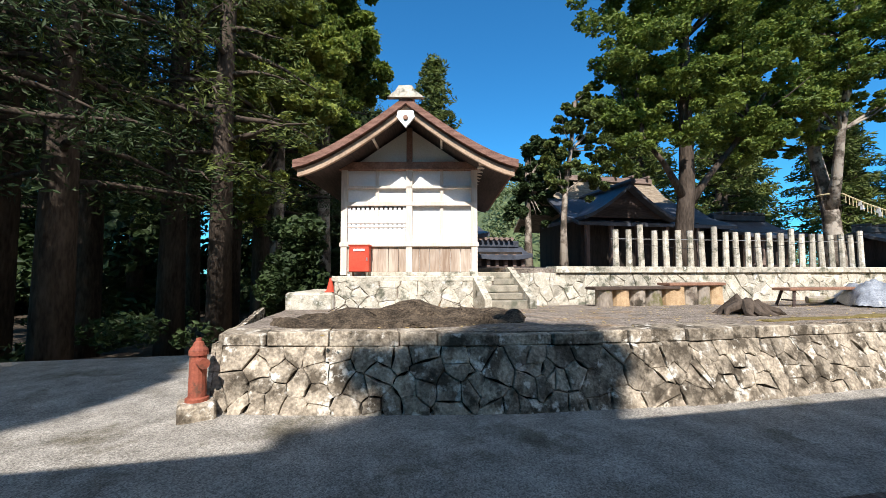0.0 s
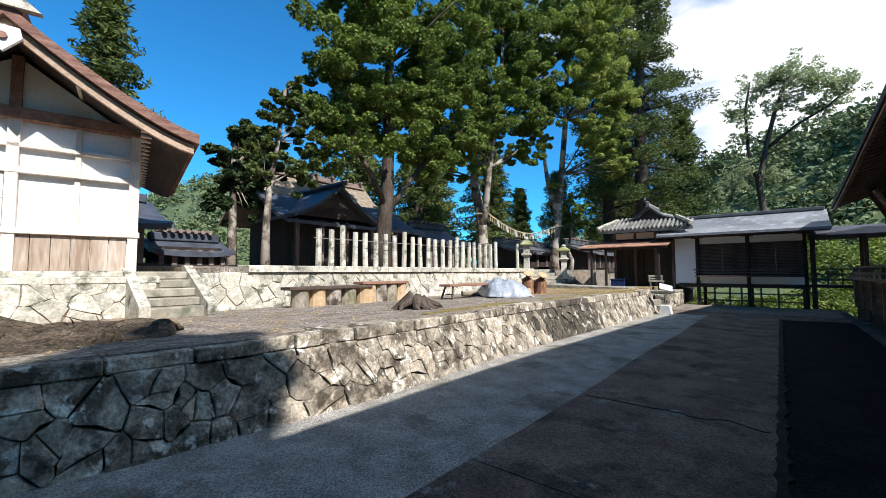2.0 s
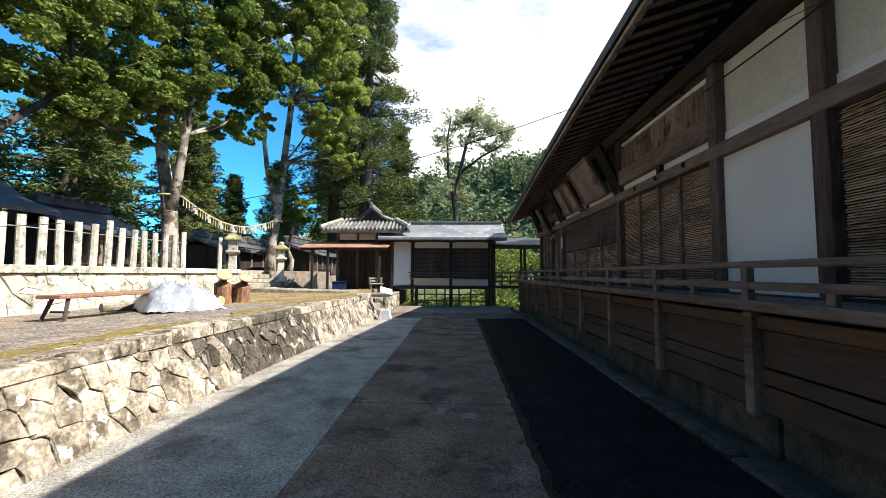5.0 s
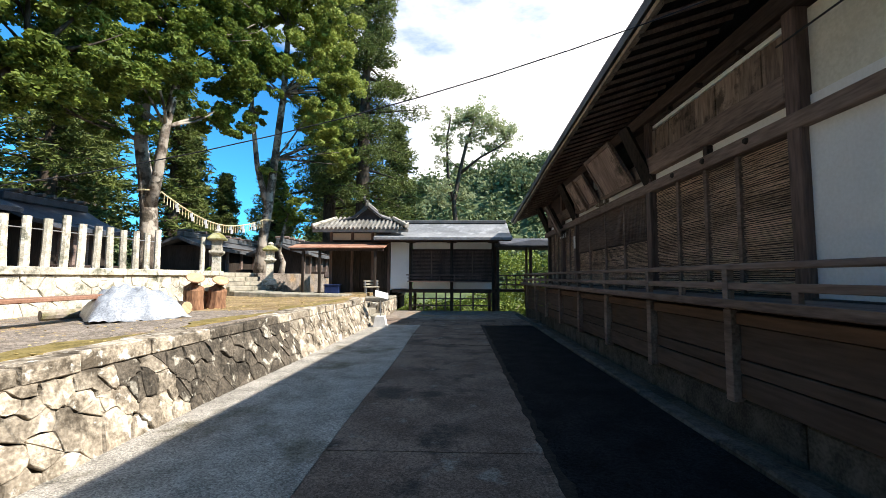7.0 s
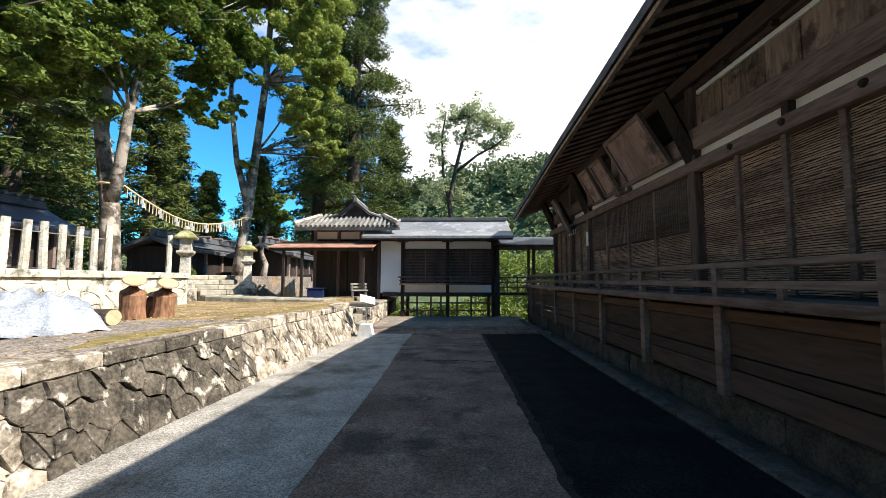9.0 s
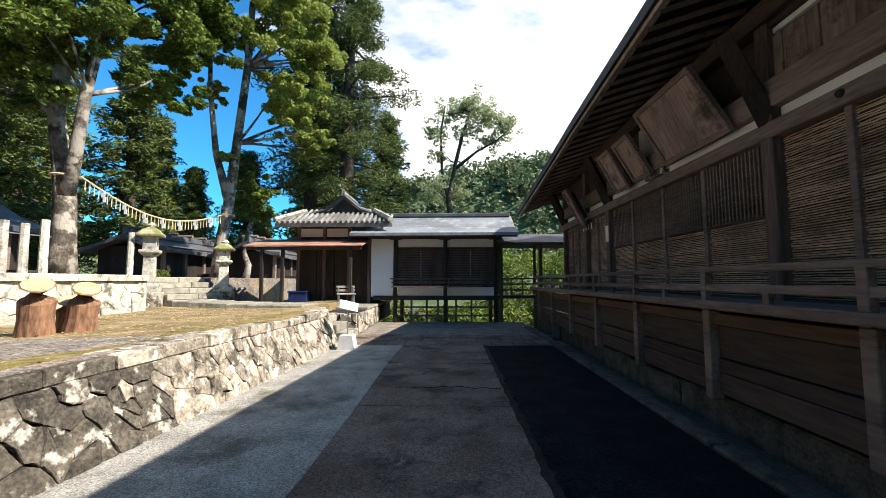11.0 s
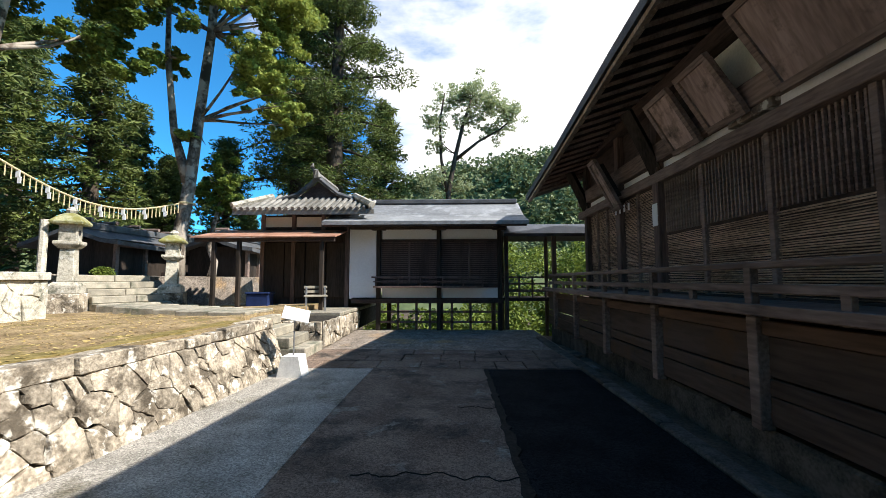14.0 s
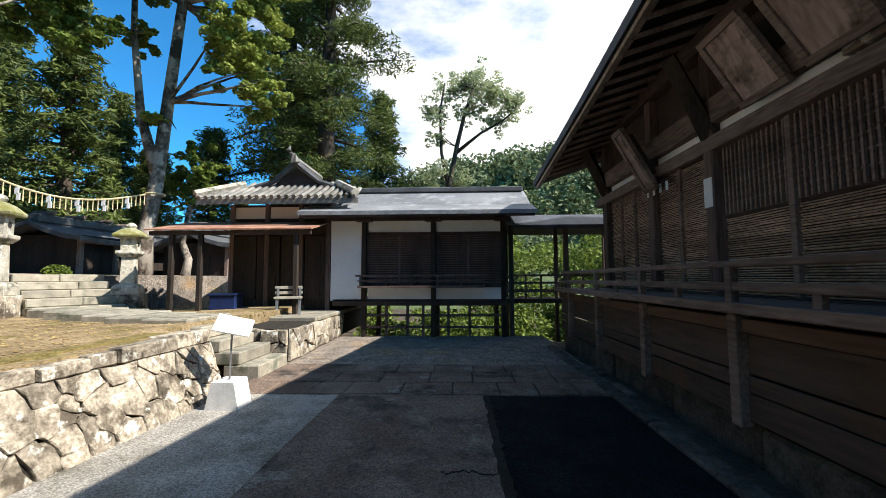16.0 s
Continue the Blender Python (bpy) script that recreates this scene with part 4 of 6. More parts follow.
hp("core", [(0.05, HW - 0.05, 0.05, 4.6, 1.4, 4.0)], PLASTER)
for x in (0.0, HW / 2, HW):
    hp("post", [(x - 0.075, x + 0.075, -0.05, 0.1, 1.42, 4.05)], WOOD_NEW)
for x in (HW * 0.25, HW * 0.75):
    hp("thin_post", [(x - 0.04, x + 0.04, 0.0, 0.08, 2.2, 4.0)], WOOD_NEW)
hp("beam", [(-0.1, HW + 0.1, -0.07, 0.08, 2.1, 2.2)], WOOD_NEW)
hp("beam", [(-0.06, HW + 0.06, -0.06, 0.08, 3.08, 3.18)], WOOD_NEW)
hp("beam", [(-0.06, HW + 0.06, -0.05, 0.08, 3.5, 3.57)], WOOD_NEW)
hp("head_beam", [(-0.3, HW + 0.3, -0.1, 0.12, 3.95, 4.14)], WOOD_RED)
hp("ground_beam", [(0.5, HW, -0.08, 0.06, 1.4, 1.5)], STONE_PALE)
for k in range(12):
    x = 0.08 + k * (HW - 0.16) / 12
    hp("board", [(x, x + (HW - 0.16) / 12 - 0.008, -0.005, 0.06, 1.5, 2.1)], WOOD_SILVER)
lou = hp("louvre_window", [(0.1, HW / 2 - 0.1, 0.02, 0.06, 2.2, 3.08)], PAPER, "window closed by pale wooden bars")
for k in range(13):
    x = 0.12 + k * (HW / 2 - 0.24) / 12
    part("bar", box(x - 0.035, x + 0.032, -0.012, 0.02, 2.2, 3.04, 0.004), PAPER, lou)
for k in range(12):                                      # slots above the bars, their inner shade drawn as solid dark strips
    x = 0.12 + (k + 0.5) * (HW / 2 - 0.24) / 12
    part("slot", box(x - 0.03, x + 0.025, 0.0, 0.022, 3.0, 3.05, 0.0), WOOD_DARK, lou)
for z in (2.56, 2.66):
    part("cross_bar", box(0.08, HW / 2 - 0.08, -0.022, -0.008, z, z + 0.035, 0.004), WOOD_NEW, lou)
part("gable_wall", prism([(0.1, 4.0), (HW / 2, 5.0), (HW - 0.1, 4.0)], "y", 0.03, 0.1), PLASTER_AGED, hut)
hp("king_post", [(HW / 2 - 0.07, HW / 2 + 0.07, -0.04, 0.1, 4.1, 5.0)], WOOD_RED)


def hut_roof(s):
    return 3.92 + 1.42 * max(0.0, 1 - abs(s)) ** 1.35


profile = [(HW / 2 + s * 2.45, hut_roof(s)) for s in np.linspace(-1, 1, 25)]
part("roof", slab([[(x, y, z) for x, z in profile] for y in (-1.05, 1.5, 5.2)], 0.17), BARK_ROOF, hut, "thick layered bark roof")
rows = [[(x, y, z - 0.18) for x, z in [(HW / 2 + (x - HW / 2) * 0.97, z) for x, z in profile]] for y in (-0.95, -0.86)]
part("bargeboard", slab(rows, 0.16), WOOD_TAN, hut, "pale curved bargeboard")
rows = [[(x, y, z - 0.19) for x, z in [(HW / 2 + (x - HW / 2) * 0.96, z) for x, z in profile]] for y in (-0.84, 5.1)]
part("soffit", slab(rows, 0.04), WOOD_DARK, hut)
part("gable_pendant", prism([(HW / 2 - 0.17, 5.02), (HW / 2 + 0.17, 5.02), (HW / 2 + 0.2, 4.88), (HW / 2, 4.64), (HW / 2 - 0.2, 4.88)], "y", -1.02, -0.95), PAPER, hut, "pale hexagonal gable pendant")
part("pendant_boss", tube([(HW / 2, -1.06, 4.86), (HW / 2, -1.0, 4.86)], [0.05, 0.06], 8), WOOD_RED, hut)
hp("ridge", [(HW / 2 - 0.16, HW / 2 + 0.16, -1.0, 5.1, 5.3, 5.5)], BARK_ROOF)
part("ridge_end", prism([(HW / 2 - 0.4, 5.28), (HW / 2 - 0.22, 5.42), (HW / 2 - 0.14, 5.54), (HW / 2 + 0.14, 5.54), (HW / 2 + 0.22, 5.42), (HW / 2 + 0.4, 5.28)], "y", -1.12, -0.98), STONE_PALE, hut, "pale carved ridge end")
for x in (-0.05, HW + 0.05):
    hp("purlin_end", [(x - 0.09, x + 0.09, -0.7, 0.1, 4.12, 4.26)], WOOD_NEW)
for x in (0.75, HW - 0.75):
    hp("purlin_end", [(x - 0.06, x + 0.06, -0.8, 0.1, 4.5, 4.62)], WOOD_NEW)
for k in range(18):
    y = -0.7 + k * 0.33
    part("rafter", boxes([(HW - 0.0 + 0.06, HW + 0.93, y, y + 0.07, 3.9, 3.95)]), WOOD_NEW, hut)
cab = thing("hose_cabinet", "red fire hose cabinet on short legs against the storehouse", "hose cabinet", (-8.28, 2.2, 0), 77.7)
part("body", box(0.2, 0.66, -0.34, -0.08, 1.5, 2.1, 0.012), RED, cab)
part("lid", box(0.18, 0.68, -0.36, -0.08, 2.1, 2.13, 0.008), RED, cab)
part("name_plate", box(0.3, 0.56, -0.352, -0.342, 1.98, 2.03, 0), PAPER, cab)
part("latch", box(0.6, 0.63, -0.36, -0.34, 1.75, 1.83, 0.003), METAL, cab)
for x in (0.22, 0.59):
    part("leg", box(x, x + 0.05, -0.32, -0.1, 1.39, 1.5, 0.004), STONE_CUT, cab)
base = part("storehouse_base", box(-0.15, HW + 0.42, -0.3, 5.0, 0.6, 1.3, 0), EARTH)
base.matrix_basis = pose(-8.28, 2.2, 0, 0, 0, 77.7)
tagged(base, "pale rough stone base under the storehouse", "stone base", kind="structure")
part("coping", box(-0.2, HW + 0.42, -0.335, 5.0, 1.28, 1.4, 0.015), STONE_PALE, base)
side = part("storehouse_step", box(-1.3, -0.18, -0.25, 2.0, 0.5, 1.02, 0.05), STONE_PALE)
side.matrix_basis = pose(-8.28, 2.2, 0, 0, 0, 77.7)
tagged(side, "lower pale stone ledge beside the storehouse base", "stone ledge", kind="structure")

# ---- steps ----
def steps(name, label, at, turn, width, treads, rise, run, mat, cheeks=False):
    """A flight that climbs along its own +y."""
    ob = thing(name, label, "stone steps", at, turn)
    rnd = random.Random(len(name) + treads)
    for k in range(treads):
        x = 0.0
        while x < width - 0.1:
            w = min(width - x, rnd.uniform(0.7, 1.3))
            if width - x - w < 0.3:
                w = width - x
            part("tread", box(x + 0.005, x + w - 0.005, k * run, (treads if k == treads - 1 else k + 1) * run + 0.25, k * rise - 0.3 * (k == 0), (k + 1) * rise + rnd.uniform(-0.008, 0.008), 0.018), mat, ob)
            x += w
    if cheeks:
        for x in (-0.16, width):
            part("cheek", prism([(-0.1, -0.3), (-0.1, 0.2), (treads * run, treads * rise + 0.12), (treads * run + 0.1, treads * rise + 0.12), (treads * run + 0.1, -0.3)], "x", x, x + 0.16), STONE_PALE, ob)
    return ob


steps("terrace_steps", "short flight of pale stone steps with sloping cheeks", (-6.55, 5.28, 0.72), 90, 0.85, 5, 0.155, 0.24, STONE_CUT, True)
steps("lantern_steps", "wide mossy stone steps up to the shrine ground", (-8.05, 22.35, 0.68), 64, 1.75, 5, 0.185, 0.3, STONE_CUT)
steps("lane_steps", "worn stone steps from the lane to the terrace", (-1.92, 21.15, 0.0), 90, 1.0, 4, 0.187, 0.3, STONE_CUT).matrix_basis = pose(-1.92, 20.05, 0, 0, 0, 90)
path = thing("slab_path", "flagstone path across the mossy terrace", "stone path")
for k in range(6):
    x = -3.2 - k * 0.8
    for j in range(2):
        part("flagstone", box(x - 0.78, x - 0.01, 20.3 + 0.42 * k + j * 0.62 - 0.2 * (k > 0), 20.9 + 0.42 * k + j * 0.62 - 0.2 * (k > 0), 0.6, 0.845, 0.02), STONE_CUT, path)
edge = part("steps_edge_wall", box(-3.3, -2.0, 21.25, 22.7, 0.0, 0.58, 0.0), JOINT)
tagged(edge, "rough stone wall beside the lane steps", "stone wall", kind="structure")
pav = thing("paving", "rows of large worn paving slabs across the lane", "paving", kind="structure")
rnd = random.Random(4)
for row in range(3):
    x = -2.0
    while x < 3.0:
        w = rnd.uniform(0.45, 0.75)
        part("paving_slab", box(x, x + w - 0.012, 19.28 + row * 0.6, 19.86 + row * 0.6, -0.1, 0.012 + rnd.uniform(-0.006, 0.006), 0.012), CONCRETE, pav)
        x += w

# ---- fence of stone posts on the upper wall ----
fence = thing("post_fence", "row of weathered stone posts joined by thin rods", "fence")
rnd = random.Random(3)
NP = 23
for k in range(NP):
    y = 9.55 + (18.55 - 9.55) * k / (NP - 1)
    h = 0.93 + 0.03 * rnd.random() + (0.14 if k in (2, 8, 15, 22) else 0)
    lean = rnd.uniform(-0.02, 0.02)
    part("post", tube([(-8.3, y, 1.5), (-8.3 + lean / 2, y + lean, 1.5 + h * 0.6), (-8.3 + lean, y + lean, 1.74 + h)], [0.088, 0.082, 0.078], 8), STONE_PALE, fence)
part("rod", tube([(-8.3, 9.4, 2.42), (-8.3, 18.7, 2.46)], [0.012, 0.012], 5), METAL, fence)
gate_post = thing("gate_post", "single pale stone post beside the lantern steps", "stone post")
part("shaft", tube([(-9.1, 21.9, 1.3), (-9.1, 21.9, 2.95)], [0.09, 0.085], 8), STONE_PALE, gate_post)


# ---- stone lanterns ----
def lantern(x, y, z0, h, label):
    ob = thing("stone_lantern", label, "stone lantern", (x, y, z0), 25, "lanterns at the steps")

    def ring(r, z):
        return [(r * math.cos(a), r * math.sin(a), z) for a in [math.pi / 4 + k * math.pi / 2 for k in range(4)]]

    def stack(levels):
        b = bmesh.new()
        rs = [[b.verts.new(p) for p in ring(r, z * h)] for r, z in levels]
        for p, q in zip(rs, rs[1:]):
            for k in range(4):
                b.faces.new((p[k], p[(k + 1) % 4], q[(k + 1) % 4], q[k]))
        b.faces.new(rs[0][::-1]), b.faces.new(rs[-1])
        bmesh.ops.bevel(b, geom=b.edges[:], offset=0.012, segments=1, affect="EDGES")
        return b
    part("foundation", stack([(0.52, -0.05), (0.5, 0.18)]), STONE, ob)
    part("base", stack([(0.42, 0.18), (0.40, 0.26), (0.3, 0.29)]), STONE_PALE, ob)
    part("shaft", stack([(0.23, 0.29), (0.2, 0.6)]), STONE_PALE, ob)
    part("platform", stack([(0.24, 0.6), (0.36, 0.64), (0.36, 0.67)]), STONE_PALE, ob)
    fb = part("fire_box", stack([(0.25, 0.67), (0.25, 0.83)]), STONE_PALE, ob)
    for s in (-1, 1):
        part("window", tube([(s * 0.16, 0, 0.75 * h), (s * 0.182, 0, 0.75 * h)], [0.07, 0.07], 10), BLACK, fb)
    part("cap", stack([(0.44, 0.825), (0.47, 0.85), (0.27, 0.91), (0.13, 0.935)]), STONE_MOSS, ob, "moss-covered stone cap")
    part("finial", tube([(0, 0, 0.935 * h), (0, 0, 0.96 * h), (0, 0, 0.985 * h), (0, 0, h)], [0.1, 0.13, 0.09, 0.01], 8), STONE_PALE, ob)


lantern(-8.72, 22.2, 0.66, 2.65, "tall square stone lantern with a mossy cap")
lantern(-7.62, 24.35, 0.68, 2.3, "square stone lantern with yellowed mossy cap")

# ---- terrace furniture ----
bench = thing("plank_bench", "low bench with red-brown top on splayed legs", "bench", (-5.45, 12.7, 0.72), 90)
part("top", box(-1.15, 1.2, -0.2, 0.2, 0.36, 0.42, 0.01), WOOD_RED, bench)
for x in (-0.95, 1.0):
    for y in (-0.16, 0.16):
        part("leg", tube([(x, y * 0.8, 0.37), (x + (0.12 if x > 0 else -0.12), y * 1.2, -0.02)], [0.03, 0.025], 6), WOOD_DARK, bench)
    part("crossbar", tube([(x, -0.15, 0.15), (x, 0.15, 0.15)], [0.018, 0.018], 6), WOOD_DARK, bench)
for n_, (y0, y1, z) in enumerate(((7.75, 10.0, 1.33), (9.7, 11.3, 1.41))):
    pb = thing("log_bench", "plank laid across upright log sections", "bench", (-6.75, (y0 + y1) / 2, 0.69), 90)
    part("plank", box(-(y1 - y0) / 2, (y1 - y0) / 2, -0.22, 0.2, z - 0.94, z - 0.87, 0.01), WOOD_BOARD if n_ == 0 else WOOD_RED, pb)
    rnd = random.Random(n_ + 5)
    for k in range(5 - n_):
        x = -(y1 - y0) / 2 + 0.35 + k * (y1 - y0 - 0.5) / (4 - n_)
        lg = part("log", tube([(x, 0, -0.03), (x, 0, (z - 0.94) * 0.55), (x, 0, z - 0.942)], [0.2 + 0.03 * math.sin(k * 3), 0.185, 0.19], 12), (BARK_PALE, LOG_END, BARK_MIXED)[(k + n_) % 3], pb)
stump = thing("tree_stump", "weathered split tree stump with spreading roots", "tree stump", (-4.0, 9.0, 0.76))
bm = bmesh.new()
rnd = random.Random(9)
for k in range(11):
    a = k * 0.6 + rnd.uniform(-0.2, 0.2)
    tube([(0.04 * math.cos(a), 0.04 * math.sin(a), 0.02), (0.16 * math.cos(a), 0.2 * math.sin(a), rnd.uniform(0.12, 0.27)), (0.36 * math.cos(a), 0.42 * math.sin(a), rnd.uniform(0.02, 0.1)), (0.5 * math.cos(a + 0.2), 0.55 * math.sin(a + 0.2), -0.02)], [0.09, 0.1, 0.06, 0.02], 7, bm)
part("root_mass", bm, BARK, stump)
rnd = random.Random(12)
logs = thing("log_stack", "upright cut logs with orange sawn faces", "log stack", (-4.95, 15.55, 0.745))
for x, y, h, tx, ty, r in ((-0.12, -0.12, 0.74, 0.03, -0.03, 0.2), (0.16, 0.24, 0.68, 0.05, 0.03, 0.19), (-0.1, 0.34, 0.5, -0.03, 0.02, 0.15)):
    pts = [Vector((x + tx * t, y + ty * t, h * t - 0.02)) for t in (0.0, 0.3, 0.65)] + [Vector((x + tx + r * 0.45, y + ty - r * 0.5, h - 0.06))]
    lg = part("log", tube(pts, [r * 1.08, r * 0.95, r, r * 0.93], 11), BARK_RED, logs)
    part("sawn_top", tube([pts[-1], pts[-1] + (pts[-1] - pts[-2]).normalized() * 0.012], [r * 0.86, r * 0.84], 11), LOG_END, lg)
for x, y, turn in ((-4.5, 13.95, 10), (-4.42, 14.28, 0)):
    fl = thing("cut_log", "short cut log lying with its sawn end showing", "log", (x, y, 0.87), turn, group="logs by the sheet")
    part("bark", tube([(0, 0, 0), (-0.5, 0.14, 0)], [0.13, 0.12], 12), BARK, fl)
    part("sawn_end", tube([(0.0, 0, 0), (0.012, -0.003, 0)], [0.118, 0.115], 12), LOG_END, fl)
long_log = thing("long_log", "long pale log lying beside the sheet", "log", (-6.2, 13.3, 0.8), 62)
part("bark", tube([(0, 0, 0), (0.9, 0.02, 0.01), (1.7, 0, 0)], [0.09, 0.085, 0.08], 10), BARK_PALE, long_log)
tarp = thing("tarpaulin", "crumpled silver sheet thrown over a woodpile", "tarpaulin", (-5.0, 13.75, 0.74), 48)
rows = []
for i in range(27):
    r = []
    for j in range(27):
        u, v = i / 13 - 1, j / 13 - 1
        h = 0.44 * max(0, 1 - (abs(u) ** 4) * 0.98) * max(0, 1 - (abs(v) ** 4) * 0.98)
        k = noise.noise((u * 1.8, v * 1.9, 1)) * 0.22 + abs(noise.noise((u * 3.1, v * 2.6, 7))) * 0.2 + abs(noise.noise((u * 6.0, v * 5.0, 3))) * 0.14
        r.append((u * 0.66 + 0.06 * noise.noise((u, v * 3, 2)), v * 0.95 + 0.08 * noise.noise((u * 3, v, 9)), max(0.01, h + k * (0.35 + h))))
    rows.append(r)
part("sheet", slab(rows, 0.006), TARP, tarp, smooth=True)
pile = thing("woodpile", "covered pile of split logs under the sheet", "woodpile", (-5.0, 13.75, 0.74), 48)
for k in range(5):
    part("log", tube([(-0.36, -0.6 + 0.3 * k, 0.14), (0.4, -0.58 + 0.3 * k, 0.14)], [0.13, 0.13], 10), BARK, pile)

# ---- hydrant, sign, cone ----
hyd = thing("hydrant", "rusty red fire hydrant on a concrete block", "hydrant", (-3.02, 0.92, 0), 20)
part("block", box(-0.17, 0.17, -0.17, 0.17, -0.05, 0.17, 0.025), STONE, hyd)
part("barrel", tube([(0, 0, 0.16), (0, 0, 0.2), (0, 0, 0.21), (-0.01, 0, 0.62), (-0.01, 0, 0.63), (-0.01, 0, 0.68), (-0.01, 0, 0.72)], [0.11, 0.11, 0.085, 0.08, 0.095, 0.09, 0.06], 14), RED_OLD, hyd)
part("bonnet", tube([(-0.01, 0, 0.72), (-0.01, 0, 0.76), (-0.01, 0, 0.77), (-0.01, 0, 0.8)], [0.06, 0.045, 0.03, 0.025], 10), RED_OLD, hyd)
part("outlet", tube([(0.05, 0.02, 0.56), (0.16, 0.05, 0.56)], [0.05, 0.055], 10), RED_OLD, hyd)
sign = thing("sign_stand", "white notice panel on a rod in a concrete block", "sign", (-1.62, 18.75, 0), 0)
part("block", prism([(-0.2, -0.02), (0.2, -0.02), (0.13, 0.31), (-0.13, 0.31)], "y", -0.15, 0.15), CONC_PALE, sign)
part("rod", tube([(0, 0, 0.3), (0, 0.02, 0.9)], [0.013, 0.013], 6), METAL, sign)
b = box(-0.2, 0.2, -0.14, 0.14, -0.01, 0.01, 0.004)
b.transform(Matrix.Translation((0.02, 0.02, 0.93)) @ Euler((radians(38), radians(14), radians(22))).to_matrix().to_4x4())
part("panel", b, PAPER, sign)
cone = thing("traffic_cone", "small red cone on the ledge by the storehouse", "cone", (-8.3, 1.9, 1.02))
part("cone", tube([(0, 0, 0.03), (0, 0, 0.34)], [0.1, 0.025], 12), RED, cone)
part("base", box(-0.13, 0.13, -0.13, 0.13, 0, 0.03, 0.01), RED, cone)

# ---- shrine buildings behind the fence ----
def shrine(name, label, x, y0, y1, wall_z, eave_z, ridge_z, depth, mat, over=0.9, ridge_mat=None):
    ob = thing(name, label, "shrine building")
    ym = (y0 + y1) / 2
    part("wall", box(x - depth, x, y0 + over, y1 - over, wall_z, eave_z + 0.2, 0), WOOD_BLACK, ob)
    for k in range(6):
        y = y0 + over + (y1 - y0 - 2 * over) * k / 5
        part("post", box(x - 0.02, x + 0.12, y - 0.08, y + 0.08, wall_z, eave_z + 0.1, 0.01), WOOD_OLD, ob)
    rows = []
    for y in np.linspace(y0, y1, 9):
        up = 0.12 * abs((y - ym) / (y1 - ym)) ** 3
        rows.append([(x + over, y, eave_z + up), (x + over - depth * 0.22, y, eave_z + 0.2 * (ridge_z - eave_z) + up * 0.5), (x - depth * 0.3, y, eave_z + 0.62 * (ridge_z - eave_z)), (x - depth / 2, y, ridge_z), (x - depth - over, y, eave_z)])
    part("roof", slab(rows, 0.16), mat, ob)
    part("ridge", box(x - depth / 2 - 0.2, x - depth / 2 + 0.2, y0 + 0.2, y1 - 0.2, ridge_z - 0.05, ridge_z + 0.25, 0.03), ridge_mat or mat, ob)
    for k in range(7):
        y = y0 + 0.6 + (y1 - y0 - 1.2) * k / 6
        part("ridge_log", tube([(x - depth / 2 - 0.4, y, ridge_z + 0.32), (x - depth / 2 + 0.4, y, ridge_z + 0.32)], [0.08, 0.08], 8), WOOD_OLD, ob)
    part("step", box(x, x + 0.9, ym - 1.2, ym + 1.2, wall_z - 0.1, wall_z + 0.25, 0.02), WOOD_DARK, ob)
    part("eave_beam", box(x + over - 0.25, x + over - 0.13, y0 + 0.15, y1 - 0.15, eave_z - 0.12, eave_z - 0.02, 0.01), WOOD_OLD, ob)
    return ob


shrine("main_hall", "old main shrine hall with a bark roof and dark eaves", -16.5, 12.2, 19.6, 1.6, 4.2, 6.7, 4.5, THATCH, 1.2, WOOD_OLD)
porch = thing("worship_hall", "dark hall with a blue-grey gabled porch roof", "shrine building")
part("wall", box(-16.0, -13.6, 11.7, 16.9, 1.5, 3.8, 0), WOOD_BLACK, porch)
rows = [[(x, y, 3.65 + 1.35 * max(0.0, 1 - abs((y - 13.2) / 2.1)) ** 1.3 + 0.05) for y in np.linspace(11.1, 15.3, 11)] for x in (-12.3, -14.0, -16.0)]
part("porch_roof", slab(rows, 0.14), ROOF_SLATE, porch)
part("porch_gable", prism([(11.4, 3.7), (13.2, 4.9), (15.0, 3.7)], "x", -12.75, -12.65), WOOD_DARK, porch)
part("porch_ridge", tube([(-12.2, 13.2, 5.12), (-16.0, 13.2, 5.12)], [0.12, 0.12], 6), ROOF_SLATE, porch)
rows = [[(-12.6, y, 3.5), (-13.9, y, 4.0), (-15.2, y, 4.9)] for y in (11.0, 14.4, 18.6)]
part("side_roof", slab(rows, 0.14), ROOF_SLATE, porch)
for y in (11.5, 12.6, 13.8, 15.2, 16.7):
    part("post", box(-12.9, -12.75, y - 0.08, y + 0.08, 1.5, 3.6, 0.01), WOOD_UP, porch)
shrine("side_shrine", "smaller dark shrine with a blue-grey roof", -14.6, 20.6, 24.4, 1.6, 3.3, 4.3, 3.0, ROOF_SLATE, 0.6)
shrine("small_shed", "low dark shed open at the front", -15.0, 7.3, 10.0, 1.5, 2.2, 2.7, 1.8, ROOF_SLATE, 0.35)
shrine("rear_shed", "long low dark shed behind the steps", -12.6, 27.5, 36.0, 1.6, 2.9, 3.6, 3.0, ROOF_DARK, 0.5)
# added dark form that closes the bright sky gap beside the entrance house
shrine("filler_shed", "low dark shed added to close the gap behind the entrance house", -8.3, 29.4, 35.4, 1.5, 2.75, 3.4, 2.6, ROOF_DARK, 0.5)
shrine("rear_hall", "dark-roofed hall behind the storehouse", -13.5, 4.2, 7.4, 1.5, 2.9, 3.9, 3.4, ROOF_SLATE, 0.7)


